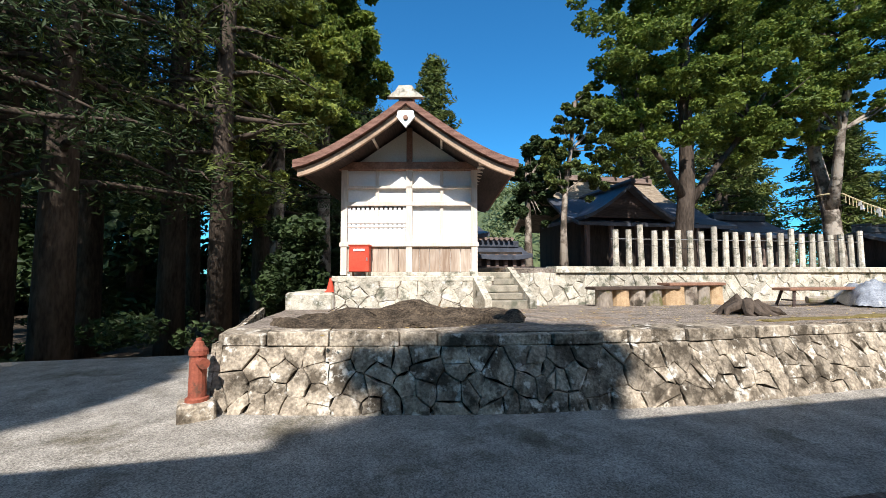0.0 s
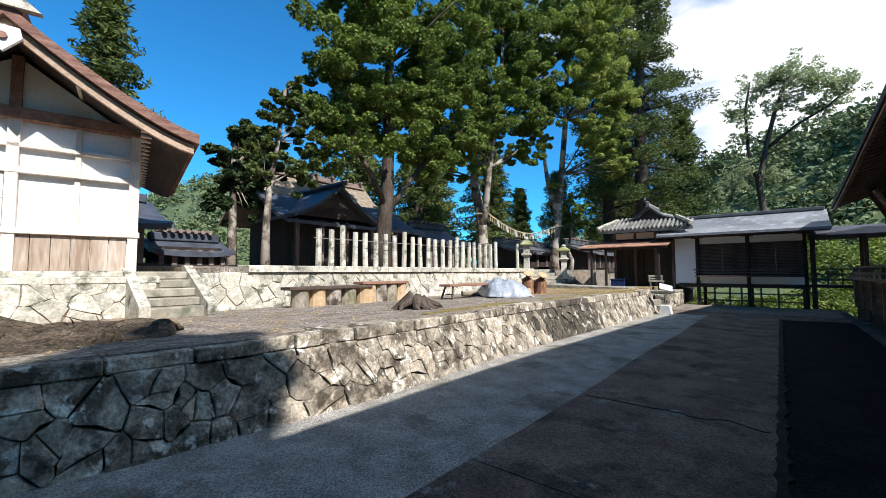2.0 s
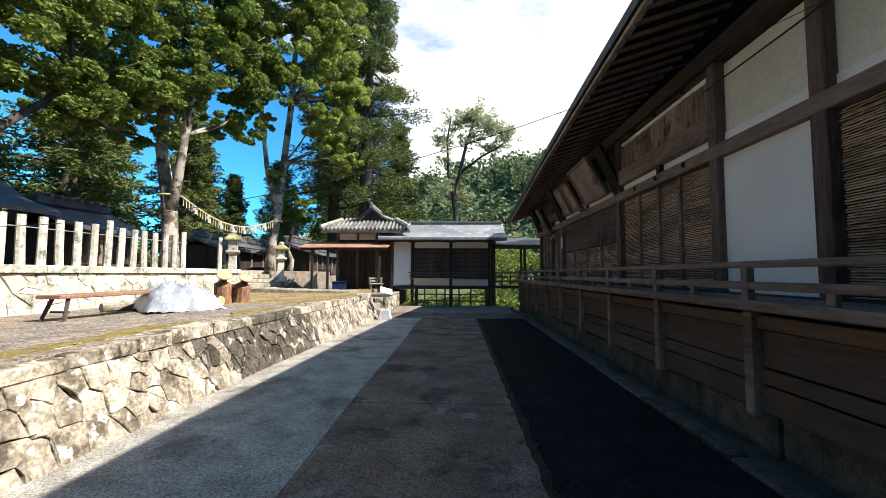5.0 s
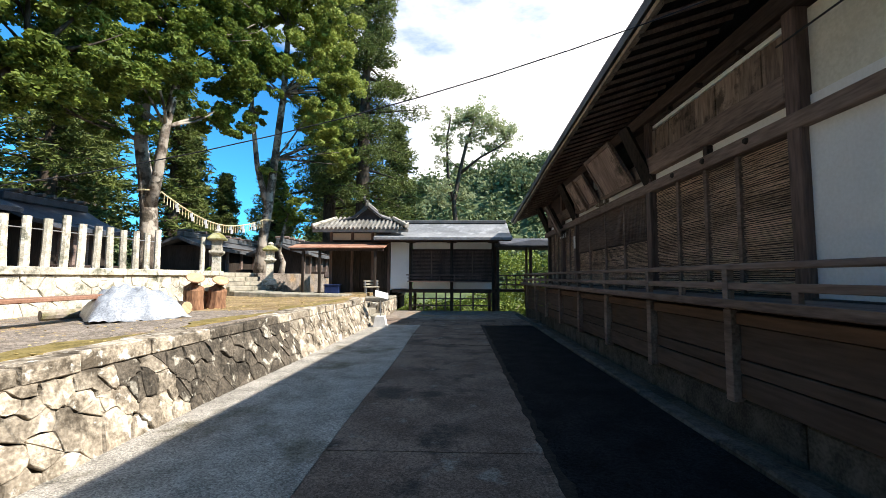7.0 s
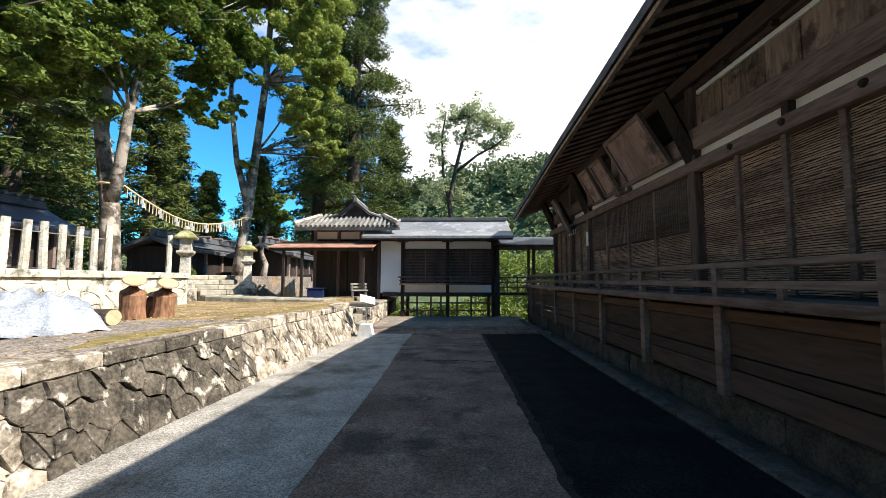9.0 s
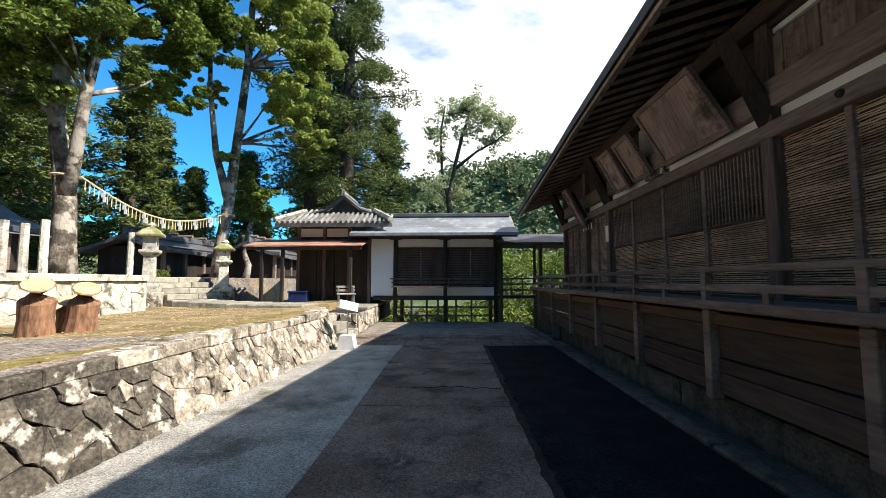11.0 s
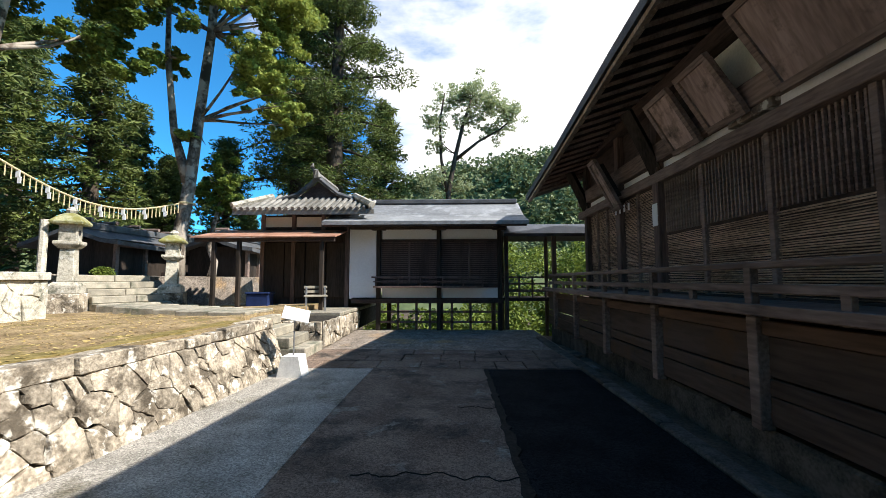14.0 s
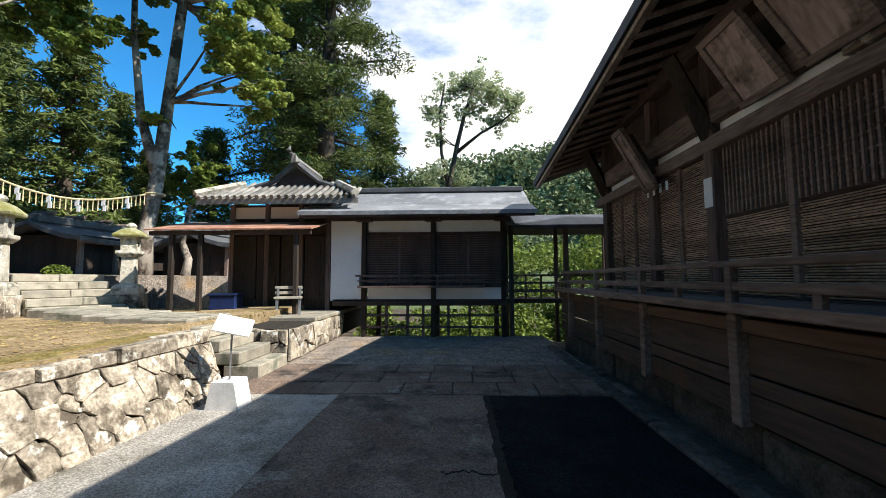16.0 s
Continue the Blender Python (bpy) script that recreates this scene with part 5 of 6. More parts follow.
# ---- trees ----
def leaves(name, clumps, size, mat, parent, seed, long=1.7, wide=0.5):
    """Many small bent leaves scattered through clumps of (centre, radii, count)."""
    rng = np.random.default_rng(seed)
    pts = []
    for c, r, n in clumps:
        d = rng.normal(size=(n, 3))
        d /= np.linalg.norm(d, axis=1)[:, None]
        rad = rng.uniform(0.35, 1.0, n) ** 0.6
        pts.append(np.array(c) + d * rad[:, None] * np.array(r))
    p = np.concatenate(pts)
    n = len(p)
    a = rng.normal(size=(n, 3)) * (1, 1, 0.6)
    a /= np.linalg.norm(a, axis=1)[:, None]
    b = np.cross(a, rng.normal(size=(n, 3)))
    b /= np.linalg.norm(b, axis=1)[:, None]
    nn = np.cross(a, b)
    s = size * rng.uniform(0.6, 1.35, n)[:, None]
    v = np.stack([p - a * s * long / 2, p + b * s * wide + nn * s * 0.15, p + a * s * long / 2, p - b * s * wide + nn * s * 0.15], 1).reshape(-1, 3)
    me = bpy.data.meshes.new(name)
    me.from_pydata(v.tolist(), [], np.arange(n * 4).reshape(n, 4).tolist())
    me.materials.append(mat)
    ob = new(name, me)
    ob.parent = parent
    return ob


def limb(bm, start, direction, length, r, rnd, droop=0.0, bend=0.25):
    """One limb; gives its points."""
    pts, rr = [Vector(start)], [r]
    d = Vector(direction).normalized()
    for k in range(5):
        d = (d + Vector((rnd.uniform(-bend, bend), rnd.uniform(-bend, bend), rnd.uniform(-bend, bend) * 0.6 - droop))).normalized()
        pts.append(pts[-1] + d * length / 5)
        rr.append(r * (1 - (k + 1) / 5.6))
    tube(pts, rr, 6, bm)
    return pts


def cedar(label, at, height, r, seed, leaf=LEAF_CEDAR, low=0.3, spread=0.17, count=9000, size=0.2, name="cedar_tree", bark=BARK):
    ob = thing(name, label, "tree", at)
    rnd = random.Random(seed)
    bm = tube([(0, 0, -0.4), (0.02 * height * rnd.uniform(-1, 1) * 0.3, 0, height * 0.35), (0.0, 0.1, height * 0.7), (0, 0, height)], [r * 1.25, r * 0.85, r * 0.45, 0.03], 12)
    clumps = []
    n = 64
    for k in range(n):
        t = low + (1 - low) * (k / n) ** 0.95
        z = height * t
        reach = height * spread * (1 - ((t - low) / (1 - low)) ** 1.4) * rnd.uniform(0.6, 1.25) + 0.35
        a = k * 2.4 + rnd.uniform(-0.4, 0.4)
        pts = limb(bm, (0, 0, z), (math.cos(a), math.sin(a), 0.1), reach, 0.05 + 0.02 * reach, rnd, 0.07)
        for q in (2, 3, 4, 5):
            w = 0.16 * height * spread + 0.26 * rnd.random() + 0.1
            clumps.append((pts[q] + Vector((rnd.uniform(-.3, .3), rnd.uniform(-.3, .3), -0.15)), (w, w, w * 0.7), int(count / (n * 4))))
    part("trunk", bm, bark, ob, smooth=True)
    leaves("crown", clumps, size, leaf, ob, seed, 2.3, 0.3)
    return ob


def broad(label, at, stems, crowns, mat, seed, size=0.088, bark=BARK_MIXED, name="broadleaf_tree", r=0.3, per=540, gaps=0.75, tuft=(0.09, 0.22), tufts=30):
    """Stems are lists of points; each crown is (centre, radius) and hangs on limbs from the nearest stem's end."""
    ob = thing(name, label, "tree", at)
    rnd = random.Random(seed)
    bm = bmesh.new()
    for s, sr in stems:
        n = len(s)
        tube(s, [sr * (1.25 if k == 0 else 1 - 0.75 * k / n) for k in range(n)], 12, bm)
    clumps = []
    ends = [Vector(p) for s, _ in stems for p in s[2:]]
    for c, rad in crowns:
        c = Vector(c)
        start = min(ends, key=lambda e: (e - c).length + max(0, e.z - c.z) * 2)
        for k in range(3):
            limb(bm, start, c - start + Vector((rnd.uniform(-1, 1), rnd.uniform(-1, 1), rnd.uniform(-0.5, 1))) * rad * 0.6, (c - start).length + rad * 0.5, r * 0.22, rnd, -0.02)
        for k in range(int(tufts * rad)):
            d = Vector((rnd.gauss(0, 1), rnd.gauss(0, 1), rnd.gauss(0, 0.8))).normalized() * rad * rnd.uniform(0.25, 1.25)
            w = rad * rnd.uniform(*tuft) + 0.04
            clumps.append((c + d, (w * 1.2, w * 1.2, w * 0.8), int(per * w / 0.5 * gaps)))
    part("trunk", bm, bark, ob, smooth=True)
    leaves("crown", clumps, size, mat, ob, seed)
    return ob


def backdrop_hill(name, label, centre, radii, seed, mat, count):
    ob = thing(name, label, "wooded hill", kind="structure")
    rows = []
    cx, cy = centre
    for i in range(25):
        row = []
        for j in range(25):
            u, v = i / 12 - 1, j / 12 - 1
            h = radii[2] * max(0, 1 - u * u) ** 1.2 * max(0, 1 - v * v) ** 1.2 * (1 + 0.25 * noise.noise((u * 2 + seed, v * 2, 0)))
            row.append((cx + u * radii[0], cy + v * radii[1], h - 4))
        rows.append(row)
    part("slope", slab(rows, 1.0), LEAF_HILL, ob)
    rng = np.random.default_rng(seed)
    cl = []
    for _ in range(count):
        u, v = rng.uniform(-0.9, 0.9, 2)
        h = radii[2] * max(0, 1 - u * u) ** 1.2 * max(0, 1 - v * v) ** 1.2 * (1 + 0.25 * noise.noise((u * 2 + seed, v * 2, 0)))
        w = rng.uniform(1.6, 3.4)
        cl.append(((cx + u * radii[0], cy + v * radii[1], h - 4 + w * 0.6), (w, w, w * 1.1), 80))
    tagged(leaves("woods", cl, 0.62, mat, ob, seed), "dense wooded slope", kind="stuff")


broad("tall evergreen with a pale scarred trunk and rope", (-11.4, 22.0, 1.6),
      [([(0.1, 0, -0.3), (0.1, 0, 0.9), (-0.05, 0.1, 2.4), (-0.25, 0.1, 3.6), (-0.55, 0.1, 5.2), (-0.5, 0.2, 8.0), (-0.4, 0.1, 12.0), (-0.3, 0, 16.5)], 0.36), ([(-0.1, 0.1, 2.4), (0.35, -0.1, 3.6), (0.75, -0.3, 5.6), (1.5, -0.4, 9.0), (1.8, -0.5, 12.0)], 0.22)],
      [((-0.6, -1.5, 6.6), 1.5), ((1.6, -1.6, 7.6), 1.5), ((-2.4, 0.5, 8.2), 1.7), ((2.4, 0.6, 9.6), 1.7), ((0.2, -1, 10.5), 2.0), ((-2.0, -1, 12), 1.8), ((1.8, -0.6, 13), 1.9), ((0, 0.4, 15), 2.1), ((0, 0, 17.2), 1.6), ((-2.6, -2.4, 6.4), 1.2), ((1.5, 1.6, 6.8), 1.1), ((2.3, 1.9, 8.4), 1.3), ((2.9, 2.3, 10.2), 1.4), ((2.0, 1.4, 12.0), 1.5), ((3.0, 1.6, 14.0), 1.5)], LEAF_BROAD, 21, size=0.086, per=500)
broad("slender two-stemmed tree with yellow-green foliage", (-9.35, 26.9, 1.5),
      [([(0, 0, -0.3), (0.05, 0, 1.3), (0.3, 0.1, 3.4), (0.55, 0.1, 6.0), (0.9, 0.1, 9.5), (1.1, 0, 13.0), (1.2, 0, 17)], 0.27), ([(0.3, 0.1, 3.4), (-0.3, 0, 5.5), (-0.7, 0, 8.5), (-0.8, 0, 12)], 0.16)],
      [((3.4, -0.4, 7.2), 1.2), ((3.9, -0.6, 9.6), 1.5), ((3.0, 0, 12.0), 1.8), ((1.6, -0.4, 14.5), 2.0), ((3.4, -0.4, 15.0), 1.6), ((-1.2, 0, 13.5), 1.4), ((0.6, 0, 17.3), 1.9), ((-0.9, 0.4, 10.8), 0.8), ((4.1, -0.4, 5.7), 0.8), ((-0.6, 0.2, 8.4), 0.6), ((0.9, 0.4, 11.2), 1.0), ((-1.6, 0.3, 12.4), 1.2), ((0.2, 0.1, 5.4), 0.45), ((2.2, 1.4, 9.0), 1.3)], LEAF_LIGHT, 22, size=0.086, per=500)
broad("dark spreading evergreen behind the post fence", (-10.1, 13.5, 1.6),
      [([(0, 0, -0.3), (0, 0, 1.2), (0.1, 0.1, 3.0), (0.05, 0.2, 5.0), (0.2, 0.1, 8.0), (0.1, 0, 12)], 0.34), ([(0.1, 0, 2.0), (0.3, 0.8, 3.2), (0.4, 1.7, 4.2), (0.5, 2.4, 5.2)], 0.13), ([(0.1, 0, 2.4), (0.2, -0.9, 3.6), (0.3, -1.8, 4.4)], 0.12)],
      [((0.6, 2.3, 4.9), 1.3), ((0.4, -1.8, 4.6), 1.3), ((0.6, 0.4, 6.2), 1.7), ((0.8, 2.6, 7.2), 1.7), ((0.4, -2.3, 7.0), 1.6), ((0.2, 0.2, 9.0), 2.0), ((0.8, 2.2, 10.0), 1.7), ((0.2, -1.6, 10.4), 1.7), ((0.2, 0.2, 12.5), 2.0), ((1.2, 3.6, 5.6), 1.0), ((-1.6, 0.4, 6.4), 1.5)], LEAF_BROAD, 23, bark=BARK, size=0.086, per=500)
broad("young evergreen with a pale slim trunk", (-9.8, 8.8, 1.58),
      [([(0, 0, -0.3), (0, 0, 1.2), (0.05, 0.05, 2.4), (0, 0.3, 3.8), (0, 0.5, 5.4)], 0.12)],
      [((0, -0.3, 2.8), 0.4), ((0.1, 0.9, 2.9), 0.55), ((0, -0.1, 3.6), 0.5), ((0, 1.1, 3.8), 0.65), ((0, 0.4, 4.5), 0.6), ((0, 1.1, 4.8), 0.55), ((0, 0.8, 5.5), 0.45)], LEAF_CEDAR, 24, size=0.07, per=700, r=0.1)
broad("small gnarled tree with a twisted pale trunk", (-8.9, 28.3, 1.5),
      [([(0, 0, -0.2), (0.15, 0, 0.7), (-0.1, 0, 1.3), (0.05, 0, 2.2), (0.3, 0, 3.2)], 0.15)], [((0.2, 0, 3.3), 0.7), ((0.8, 0, 2.9), 0.6), ((-0.4, 0, 3.6), 0.6), ((0.5, 0, 4.2), 0.7)], LEAF_BROAD, 25, r=0.1, size=0.08)
cedar("tall dense cedar behind the entrance house", (-6.2, 36.0, 0.5), 27, 0.55, 31, low=0.22, spread=0.15, count=46000, size=0.13)
cedar("tall cedar in the grove behind", (-9.5, 38.5, 0.6), 25, 0.5, 32, low=0.25, count=24000, size=0.155)
cedar("tall cedar in the grove behind", (-13.5, 37, 1.0), 9.5, 0.3, 33, low=0.2, count=16000, size=0.11)
grove = cedar("dark cedar in the deep grove", (-18.5, 33.0, 1.2), 14.5, 0.4, 34, low=0.12, spread=0.16, count=12000, size=0.18)
rnd = random.Random(40)
for x, y, s in ((-19, 40, 0.62), (-17, 36.5, 0.55), (-23, 29, 1.15), (-24, 23, 1.1), (-28, 35, 1.4), (-15, 43, 0.42), (-22, 40, 0.9), (-11, 46, 1.2), (-19, 50, 0.45), (-26, 47, 0.7), (-32, 41, 1.4), (-14, 52, 1.3), (-37, 34, 1.4), (-6, 50, 1.2)):
    m = pose(x, y, 1.2, 0, 0, rnd.uniform(0, 360)) @ Matrix.Scale(s, 4)
    c = copy_thing(grove, m)
    c.scale = (s, s, s)
broad("open pale-leaved tree against the clouds", (0.6, 47.0, 1.0),
      [([(0, 0, -0.3), (0.1, 0, 4), (-0.3, 0, 8), (0.4, 0, 11.5), (1.0, 0, 14), (1.8, 0, 16.5)], 0.3), ([(-0.3, 0, 8), (-0.9, 0, 11), (-1.0, 0, 14.5), (-0.6, 0, 17)], 0.16), ([(0.4, 0, 11), (2.4, 0, 12.6), (4.2, 0, 13.6), (5.4, 0, 14.6)], 0.14)],
      [((-1.4, 0, 14.5), 1.2), ((0.2, 0, 16.6), 1.5), ((2.2, 0, 17.0), 1.5), ((3.8, 0, 15.6), 1.5), ((5.2, 0, 15.0), 1.2), ((1.6, 0, 14.6), 1.1), ((3.6, 0, 13.4), 1.0), ((-1.2, 0, 12.2), 0.8), ((-1.7, 0, 9.0), 1.3), ((0.8, 0, 8.6), 0.9)], LEAF_PALE, 51, bark=BARK, size=0.13, per=75, r=0.24, tuft=(0.16, 0.34), tufts=26)

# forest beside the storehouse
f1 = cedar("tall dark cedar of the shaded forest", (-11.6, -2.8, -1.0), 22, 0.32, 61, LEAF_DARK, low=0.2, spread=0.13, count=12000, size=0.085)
f2 = cedar("tall dark cedar of the shaded forest", (-10.6, -1.2, -0.5), 20, 0.28, 62, LEAF_CEDAR, low=0.24, spread=0.12, count=12000, size=0.085)
rnd = random.Random(66)
for x, y, s in ((-8.2, -3.6, 0.95), (-15.5, -1.2, 1.0), (-9.5, -5.6, 1.1), (-13.5, -6.0, 1.05), (-18, -3.0, 1.15), (-5.6, -5.8, 1.0), (-17, -9, 1.1), (-11.5, -9.5, 1.1), (-22, -6, 1.2), (-23, 0.5, 1.1), (-7.5, -9.8, 1.15), (-3.6, -9.0, 1.0), (-27, -11, 1.25), (-20, -14, 1.2), (-14, -15, 1.2), (-27, -1, 1.1), (-8, -15, 1.2), (-6.2, -4.4, 0.9), (-33, -5, 1.2), (-30, 3, 1.1)):
    src = rnd.choice((f1, f2))
    c = copy_thing(src, pose(x, y, -0.8, 0, 0, rnd.uniform(0, 360)))
    c.scale = (s, s, s)
broad("light green tree beside the storehouse roof", (-13.8, -0.3, 0.4),
      [([(0, 0, -0.3), (0.1, 0, 3), (0, 0, 6), (0.2, 0.3, 9), (0, 0.2, 12)], 0.25)],
      [((0.6, -0.6, 4.0), 1.0), ((0.5, 0.9, 7.0), 1.2), ((0.4, -0.8, 7.8), 1.4), ((0.4, 1.2, 9.2), 1.3), ((0, 0, 10.6), 1.5), ((0.2, -1.6, 9.6), 1.2), ((0.9, -1.3, 5.8), 1.1)], LEAF_LIGHT, 71, size=0.13)
broad("rounded evergreen behind the storehouse", (-18.5, 0.9, 0.6), [([(0, 0, -0.3), (0, 0, 4), (0, 0, 9), (0, 0, 15)], 0.35)],
      [((0, -0.5, 9), 2.0), ((0, 1.0, 11.5), 2.2), ((0, -0.6, 13.5), 2.2), ((0, 0.6, 15.6), 1.9), ((0, -1.8, 11), 1.6)], LEAF_BROAD, 72, size=0.15)
cedar("slim cedar beyond the storehouse", (-26.0, 7.8, 1.0), 16.0, 0.25, 73, low=0.35, spread=0.12, count=9000, size=0.18)
broad("dense dark evergreen by the old hall", (-16.0, 10.4, 1.4), [([(0, 0, -0.3), (0, 0, 2), (0, 0, 4), (0, 0, 6)], 0.2)],
      [((0, 0.2, 3.2), 1.0), ((0, 1.0, 4.2), 1.1), ((0, 0.3, 5.0), 1.0), ((0, 0.8, 6.0), 0.8)], LEAF_DARK, 74, size=0.13)
# unseen trees added on the sunny side, placed so that they shade the lane
shade1 = broad("unseen leafy tree added beyond the hall to cast shade", (13.2, -0.3, -0.5), [([(0, 0, -0.3), (0, 0, 4), (0, 0, 9), (0, 0, 16)], 0.35)],
               [((0, 0, 17), 1.2), ((0.3, 0.6, 18.2), 0.9), ((0, -0.4, 15.8), 1.1)], LEAF_BROAD, 81, size=0.22, per=700)
for x, y, s in ((15.0, -1.0, 1.04), (13.4, -6.2, 1.16)):
    c = copy_thing(shade1, pose(x, y, -0.5, 0, 0, x * 20))
    c.scale = (s, s, s)

backdrop_hill("far_hill", "green wooded hill beyond the roofs", (18, 120), (70, 45, 34), 91, LEAF_HILL, 1700)
backdrop_hill("side_hill", "green wooded hillside across the valley", (-150, 75), (90, 60, 42), 92, LEAF_HILL, 900)
rng = np.random.default_rng(95)
bushes = thing("undergrowth", "bright green bushes below the raised corridor", "bushes", kind="stuff")
cl = [((rng.uniform(-4, 9), rng.uniform(26.9, 36), rng.uniform(-1.4, -0.2)), (0.7, 0.6, rng.uniform(0.4, 0.8)), 260) for _ in range(70)]
cl += [((rng.uniform(2.2, 12), rng.uniform(29.5, 40), rng.uniform(-0.5, 3.0)), (0.9, 0.9, 0.8), 300) for _ in range(70)]
leaves("foliage", cl, 0.12, LEAF_BROAD, bushes, 95)
shrub = thing("clipped_shrub", "small round clipped shrub on the shrine ground", "shrub", (-10.9, 25.6, 1.5))
leaves("foliage", [((0, 0, 0.2), (0.34, 0.34, 0.24), 900)], 0.06, LEAF_BROAD, shrub, 96)
saplings = thing("forest_undergrowth", "shaded low bushes along the forest edge", "bushes", kind="stuff")
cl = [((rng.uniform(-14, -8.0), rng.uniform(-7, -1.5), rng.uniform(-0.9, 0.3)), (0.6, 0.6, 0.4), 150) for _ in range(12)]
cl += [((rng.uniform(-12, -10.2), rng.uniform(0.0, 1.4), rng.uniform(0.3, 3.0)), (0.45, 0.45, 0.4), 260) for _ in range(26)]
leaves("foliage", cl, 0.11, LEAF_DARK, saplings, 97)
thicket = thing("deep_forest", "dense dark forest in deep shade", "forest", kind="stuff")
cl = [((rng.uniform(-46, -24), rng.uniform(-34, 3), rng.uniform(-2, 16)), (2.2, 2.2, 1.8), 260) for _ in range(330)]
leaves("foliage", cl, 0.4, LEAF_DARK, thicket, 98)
# unseen cedar copies behind the start, added to shade forest edge and gravel
for x, y, k in ((1.0, -7.4, 0.72), (4.3, -6.6, 0.72), (8.4, -10.6, 0.85), (-2.2, -10.0, 0.85), (5.5, -12.5, 1.0), (6.2, -5.6, 0.75), (3.2, -5.0, 0.6)):
    c = copy_thing(f1, pose(x, y, -0.3, 0, 0, x * 31))
    c.scale = (k, k, k)

mound = thing("soil_mound", "low heap of dark soil on the terrace, tree shade put into its colour", "soil heap", (-4.35, 3.2, 0.76), 92)
bm = bmesh.new()
bmesh.ops.create_icosphere(bm, subdivisions=5, radius=1.0)
for v in bm.verts:
    v.co = Vector((v.co.x * 1.9, v.co.y * 0.95, v.co.z * 0.17 - 0.02))
    v.co += noise.noise_vector(v.co * 2.1) * 0.2 + noise.noise_vector(v.co * 9.0) * 0.035
    v.co.z = max(v.co.z, -0.06)
part("soil", bm, SHADED_SOIL, mound, smooth=False)
for k in range(14):
    c, q = Vector((math.cos(k) * 1.1, math.sin(k * 2.3) * 0.5, 0.14)), Vector((0.2 * math.sin(k * 5), 0.2 * math.cos(k * 5), 0.08))
    part("twig", tube([c, c + q], [0.008, 0.004], 5), BARK, mound)

litter = thing("fallen_leaves", "scattered yellow and brown fallen leaves on the terrace", "leaves", kind="stuff")
lv = []
for _ in range(2600):
    x, y = rng.uniform(-7.4, -2.7), rng.uniform(2.0, 23.0)
    if rng.random() < 0.45:
        y = rng.uniform(15, 22.5)
    lv.append((x, y, terrace_z(x, y) + 0.012))
bm = bmesh.new()
for x, y, z in lv:
    a, q = rng.uniform(0, 6.3), rng.uniform(0.018, 0.04)
    bm.faces.new([bm.verts.new((x + q * math.cos(a + t) * (1 if i % 2 else 0.6), y + q * math.sin(a + t) * (1 if i % 2 else 0.6), z + rng.uniform(0, 0.012))) for i, t in enumerate((0, 1.57, 3.14, 4.71))])
part("foliage", bm, LEAF_FALLEN, litter)

# ---- sacred rope ----
rope = thing("sacred_rope", "straw rope with white paper streamers between two trees", "rope")
A, B = Vector((-11.0, 22.1, 4.75)), Vector((-9.15, 26.8, 4.3))
pts = [A.lerp(B, k / 20) + Vector((0, 0, -0.75 * math.sin(math.pi * k / 20))) for k in range(21)]
part("cord", tube(pts, [0.028] * 21, 6), STRAW, rope)
for c, r in ((A, 0.36), (B, 0.26)):
    m0 = Vector((-11.45, 22.05, 4.75)) if c is A else Vector((-9.05, 26.95, 4.3))
    part("knot", tube([m0 + Vector((r * math.cos(a), r * math.sin(a), 0)) for a in np.linspace(0, 2 * math.pi, 16)], [0.035] * 16, 6), STRAW, rope)
for k in range(1, 40):
    p = pts[0].lerp(pts[-1], k / 40) + Vector((0, 0, -0.75 * math.sin(math.pi * k / 40)))
    if k % 5 == 0:
        part("paper_streamer", boxes([(p.x - 0.06, p.x + 0.06, p.y - 0.01, p.y + 0.005, p.z - 0.2, p.z), (p.x - 0.0, p.x + 0.1, p.y - 0.01, p.y + 0.005, p.z - 0.36, p.z - 0.18)], 0), PAPER, rope)
    else:
        part("straw_tassel", tube([p, p - Vector((0, 0, 0.34))], [0.012, 0.02], 4), STRAW, rope)
overhead = thing("overhead_cable", "thin black cable sagging across the lane to the hall", "cable")
part("cable", tube([(x, 9.36 - (x + 8.3) * 0.026, 1.9 + 0.031 * (x + 4) ** 2) for x in np.linspace(-8.3, 4.32, 30)], [0.0035] * 30, 5), BLACK, overhead)
wire = thing("wall_cable", "thin black cable strung along the hall wall", "cable")
part("cable", tube([(4.1, -1.0, 4.2), (4.1, 6.0, 4.12), (4.12, 9.6, 4.0), (4.14, 11.3, 4.02)], [0.011] * 4, 5), BLACK, wire)

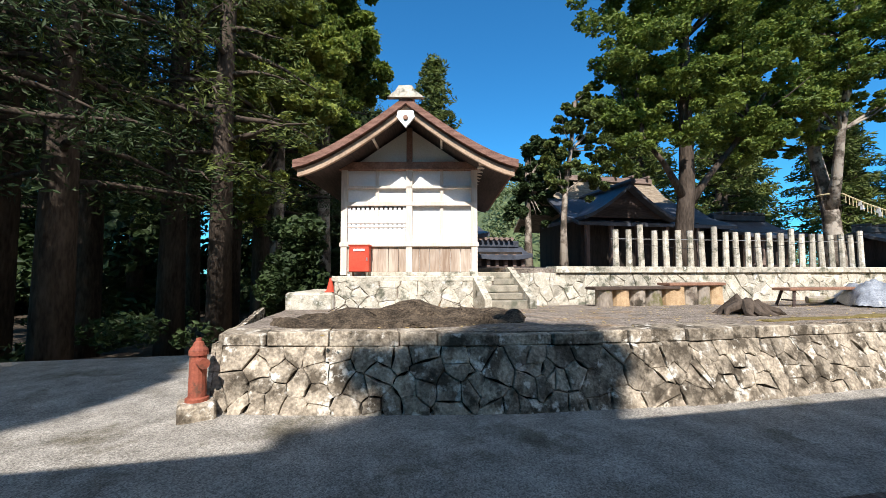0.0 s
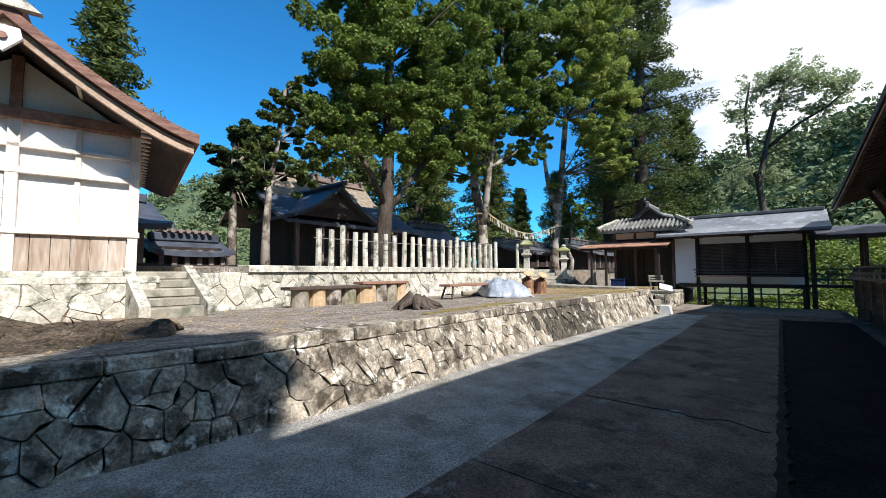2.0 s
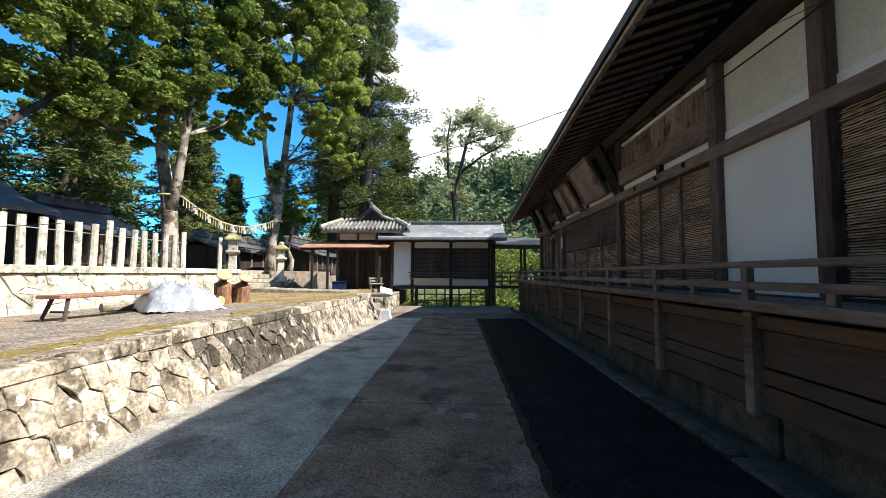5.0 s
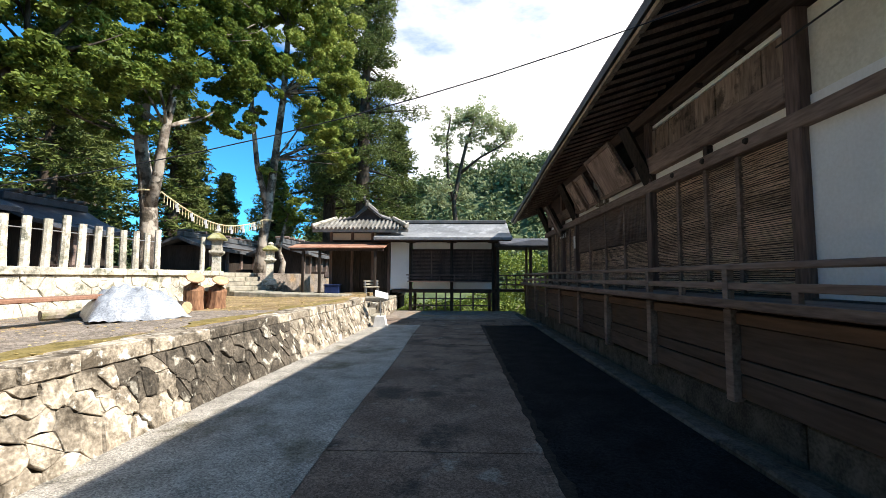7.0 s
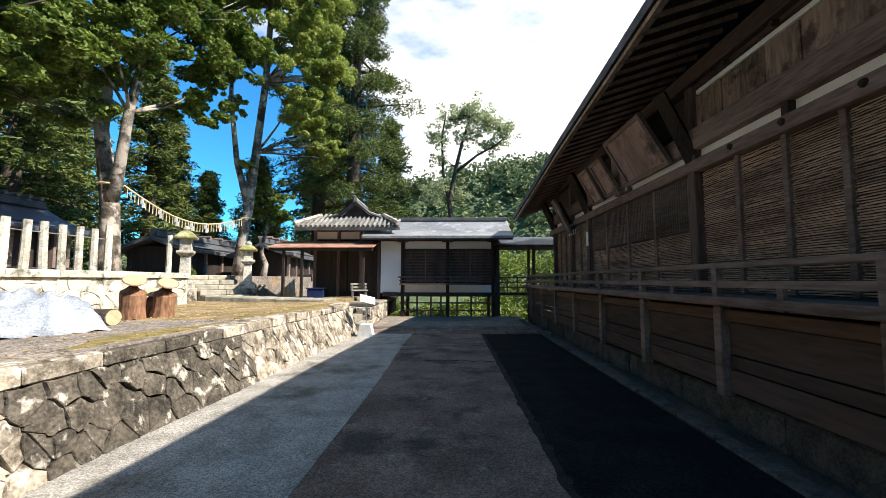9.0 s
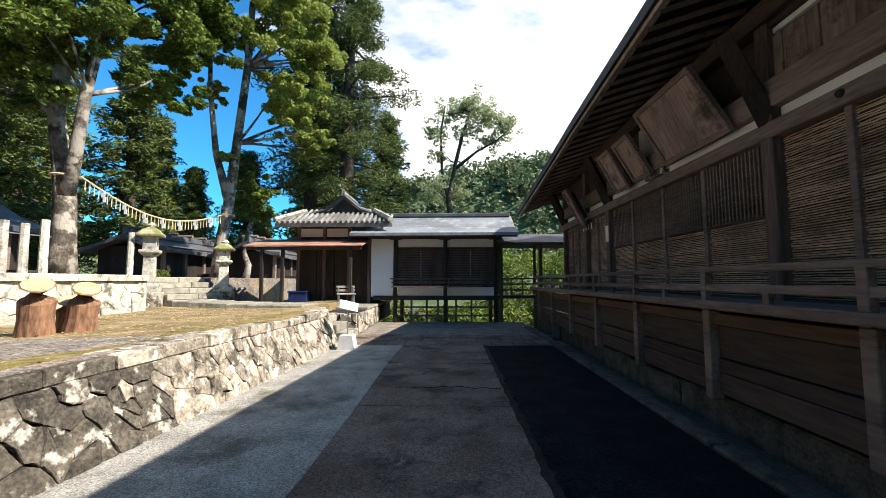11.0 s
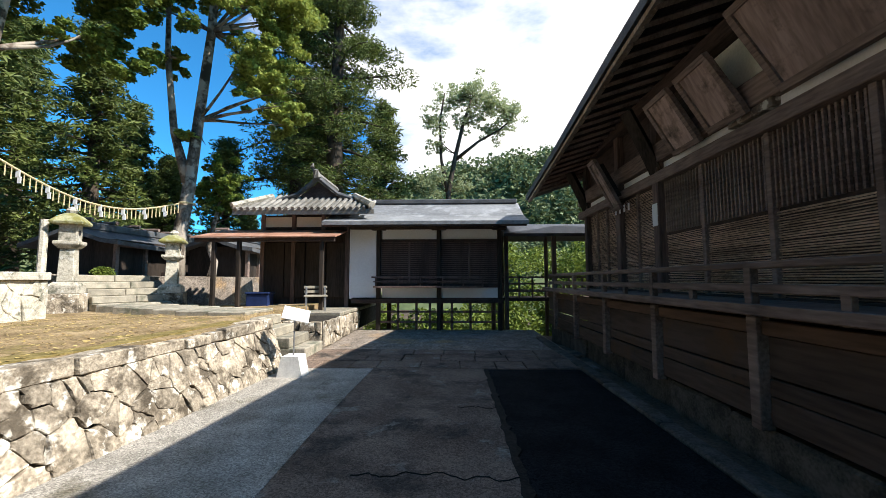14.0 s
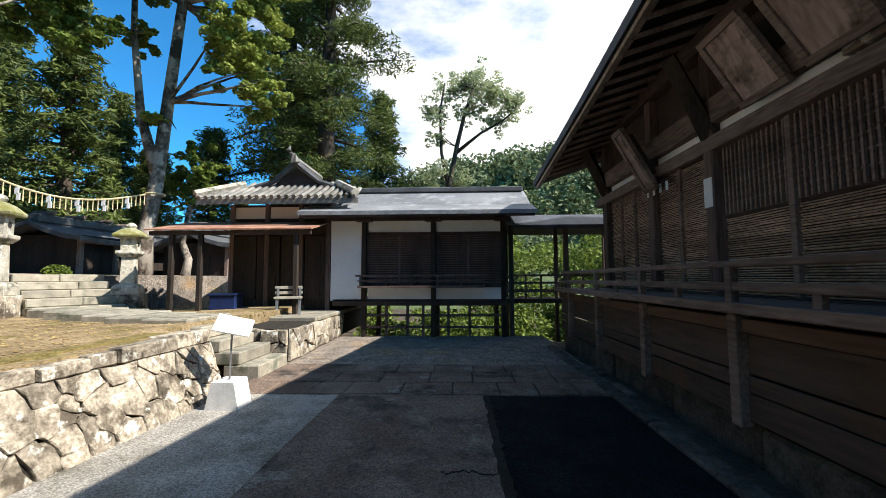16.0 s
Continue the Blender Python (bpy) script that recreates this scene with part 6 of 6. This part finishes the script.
seat_ = thing("garden_bench", "small pale bench by the entrance posts", "bench", (-2.85, 23.2, 0.66), 20)
part("seat", box(-0.3, 0.3, -0.2, 0.2, 0.36, 0.41, 0.008), STONE_CUT, seat_)
for x in (-0.26, 0.22):
    part("leg", box(x, x + 0.05, -0.18, -0.12, 0.0, 0.36, 0.004), METAL, seat_)
    part("leg", box(x, x + 0.05, 0.12, 0.18, 0.0, 0.62, 0.004), METAL, seat_)
part("backrest", boxes([(-0.3, 0.3, 0.14, 0.17, z, z + 0.07) for z in (0.46, 0.58)]), STONE_CUT, seat_)
crate = thing("blue_box", "blue covered box under the rusty awning", "box", (-4.6, 23.7, 0.66), 6)
part("body", box(-0.3, 0.3, -0.22, 0.22, 0.0, 0.42, 0.02), BLUE, crate)
part("lid", box(-0.33, 0.33, -0.25, 0.25, 0.42, 0.47, 0.015), BLUE, crate)

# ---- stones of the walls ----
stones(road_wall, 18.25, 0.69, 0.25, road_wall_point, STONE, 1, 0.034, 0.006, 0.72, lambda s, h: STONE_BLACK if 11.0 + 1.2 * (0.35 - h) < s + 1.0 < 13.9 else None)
stones(side_wall, 5.0, 0.7, 0.34, lambda s, h, o: Vector((-3.1 - 0.29 * h - s, 1.0 - 0.12 * s - o, h)), STONE, 2, 0.06, 0.012)
stones(upper_wall, 14.2, 0.86, 0.34, lambda s, h, o: Vector((UPPER_X - 0.06 + o, 6.4 + s, 0.61 + h)), STONE_PALE, 3, 0.03, 0.004)
stones(plinth, 4.5, 0.56, 0.34, lambda s, h, o: Vector((-6.55 + s, 22.65 - o, h)), STONE, 4)
stones(plinth, 2.0, 0.56, 0.3, lambda s, h, o: Vector((-2.05 + o, 22.65 + s, h)), STONE, 5)
stones(edge, 1.3, 0.58, 0.3, lambda s, h, o: Vector((-3.3 + s, 21.25 - o, h)), STONE, 6)
stones(edge, 1.42, 0.58, 0.3, lambda s, h, o: Vector((-2.0 + o, 21.27 + s, h)), STONE, 7)
stones(base, HW + 0.5, 0.7, 0.32, lambda s, h, o: Vector((-0.12 + s, -0.3 - o, 0.6 + h)), STONE_PALE, 8, 0.03, 0.006)
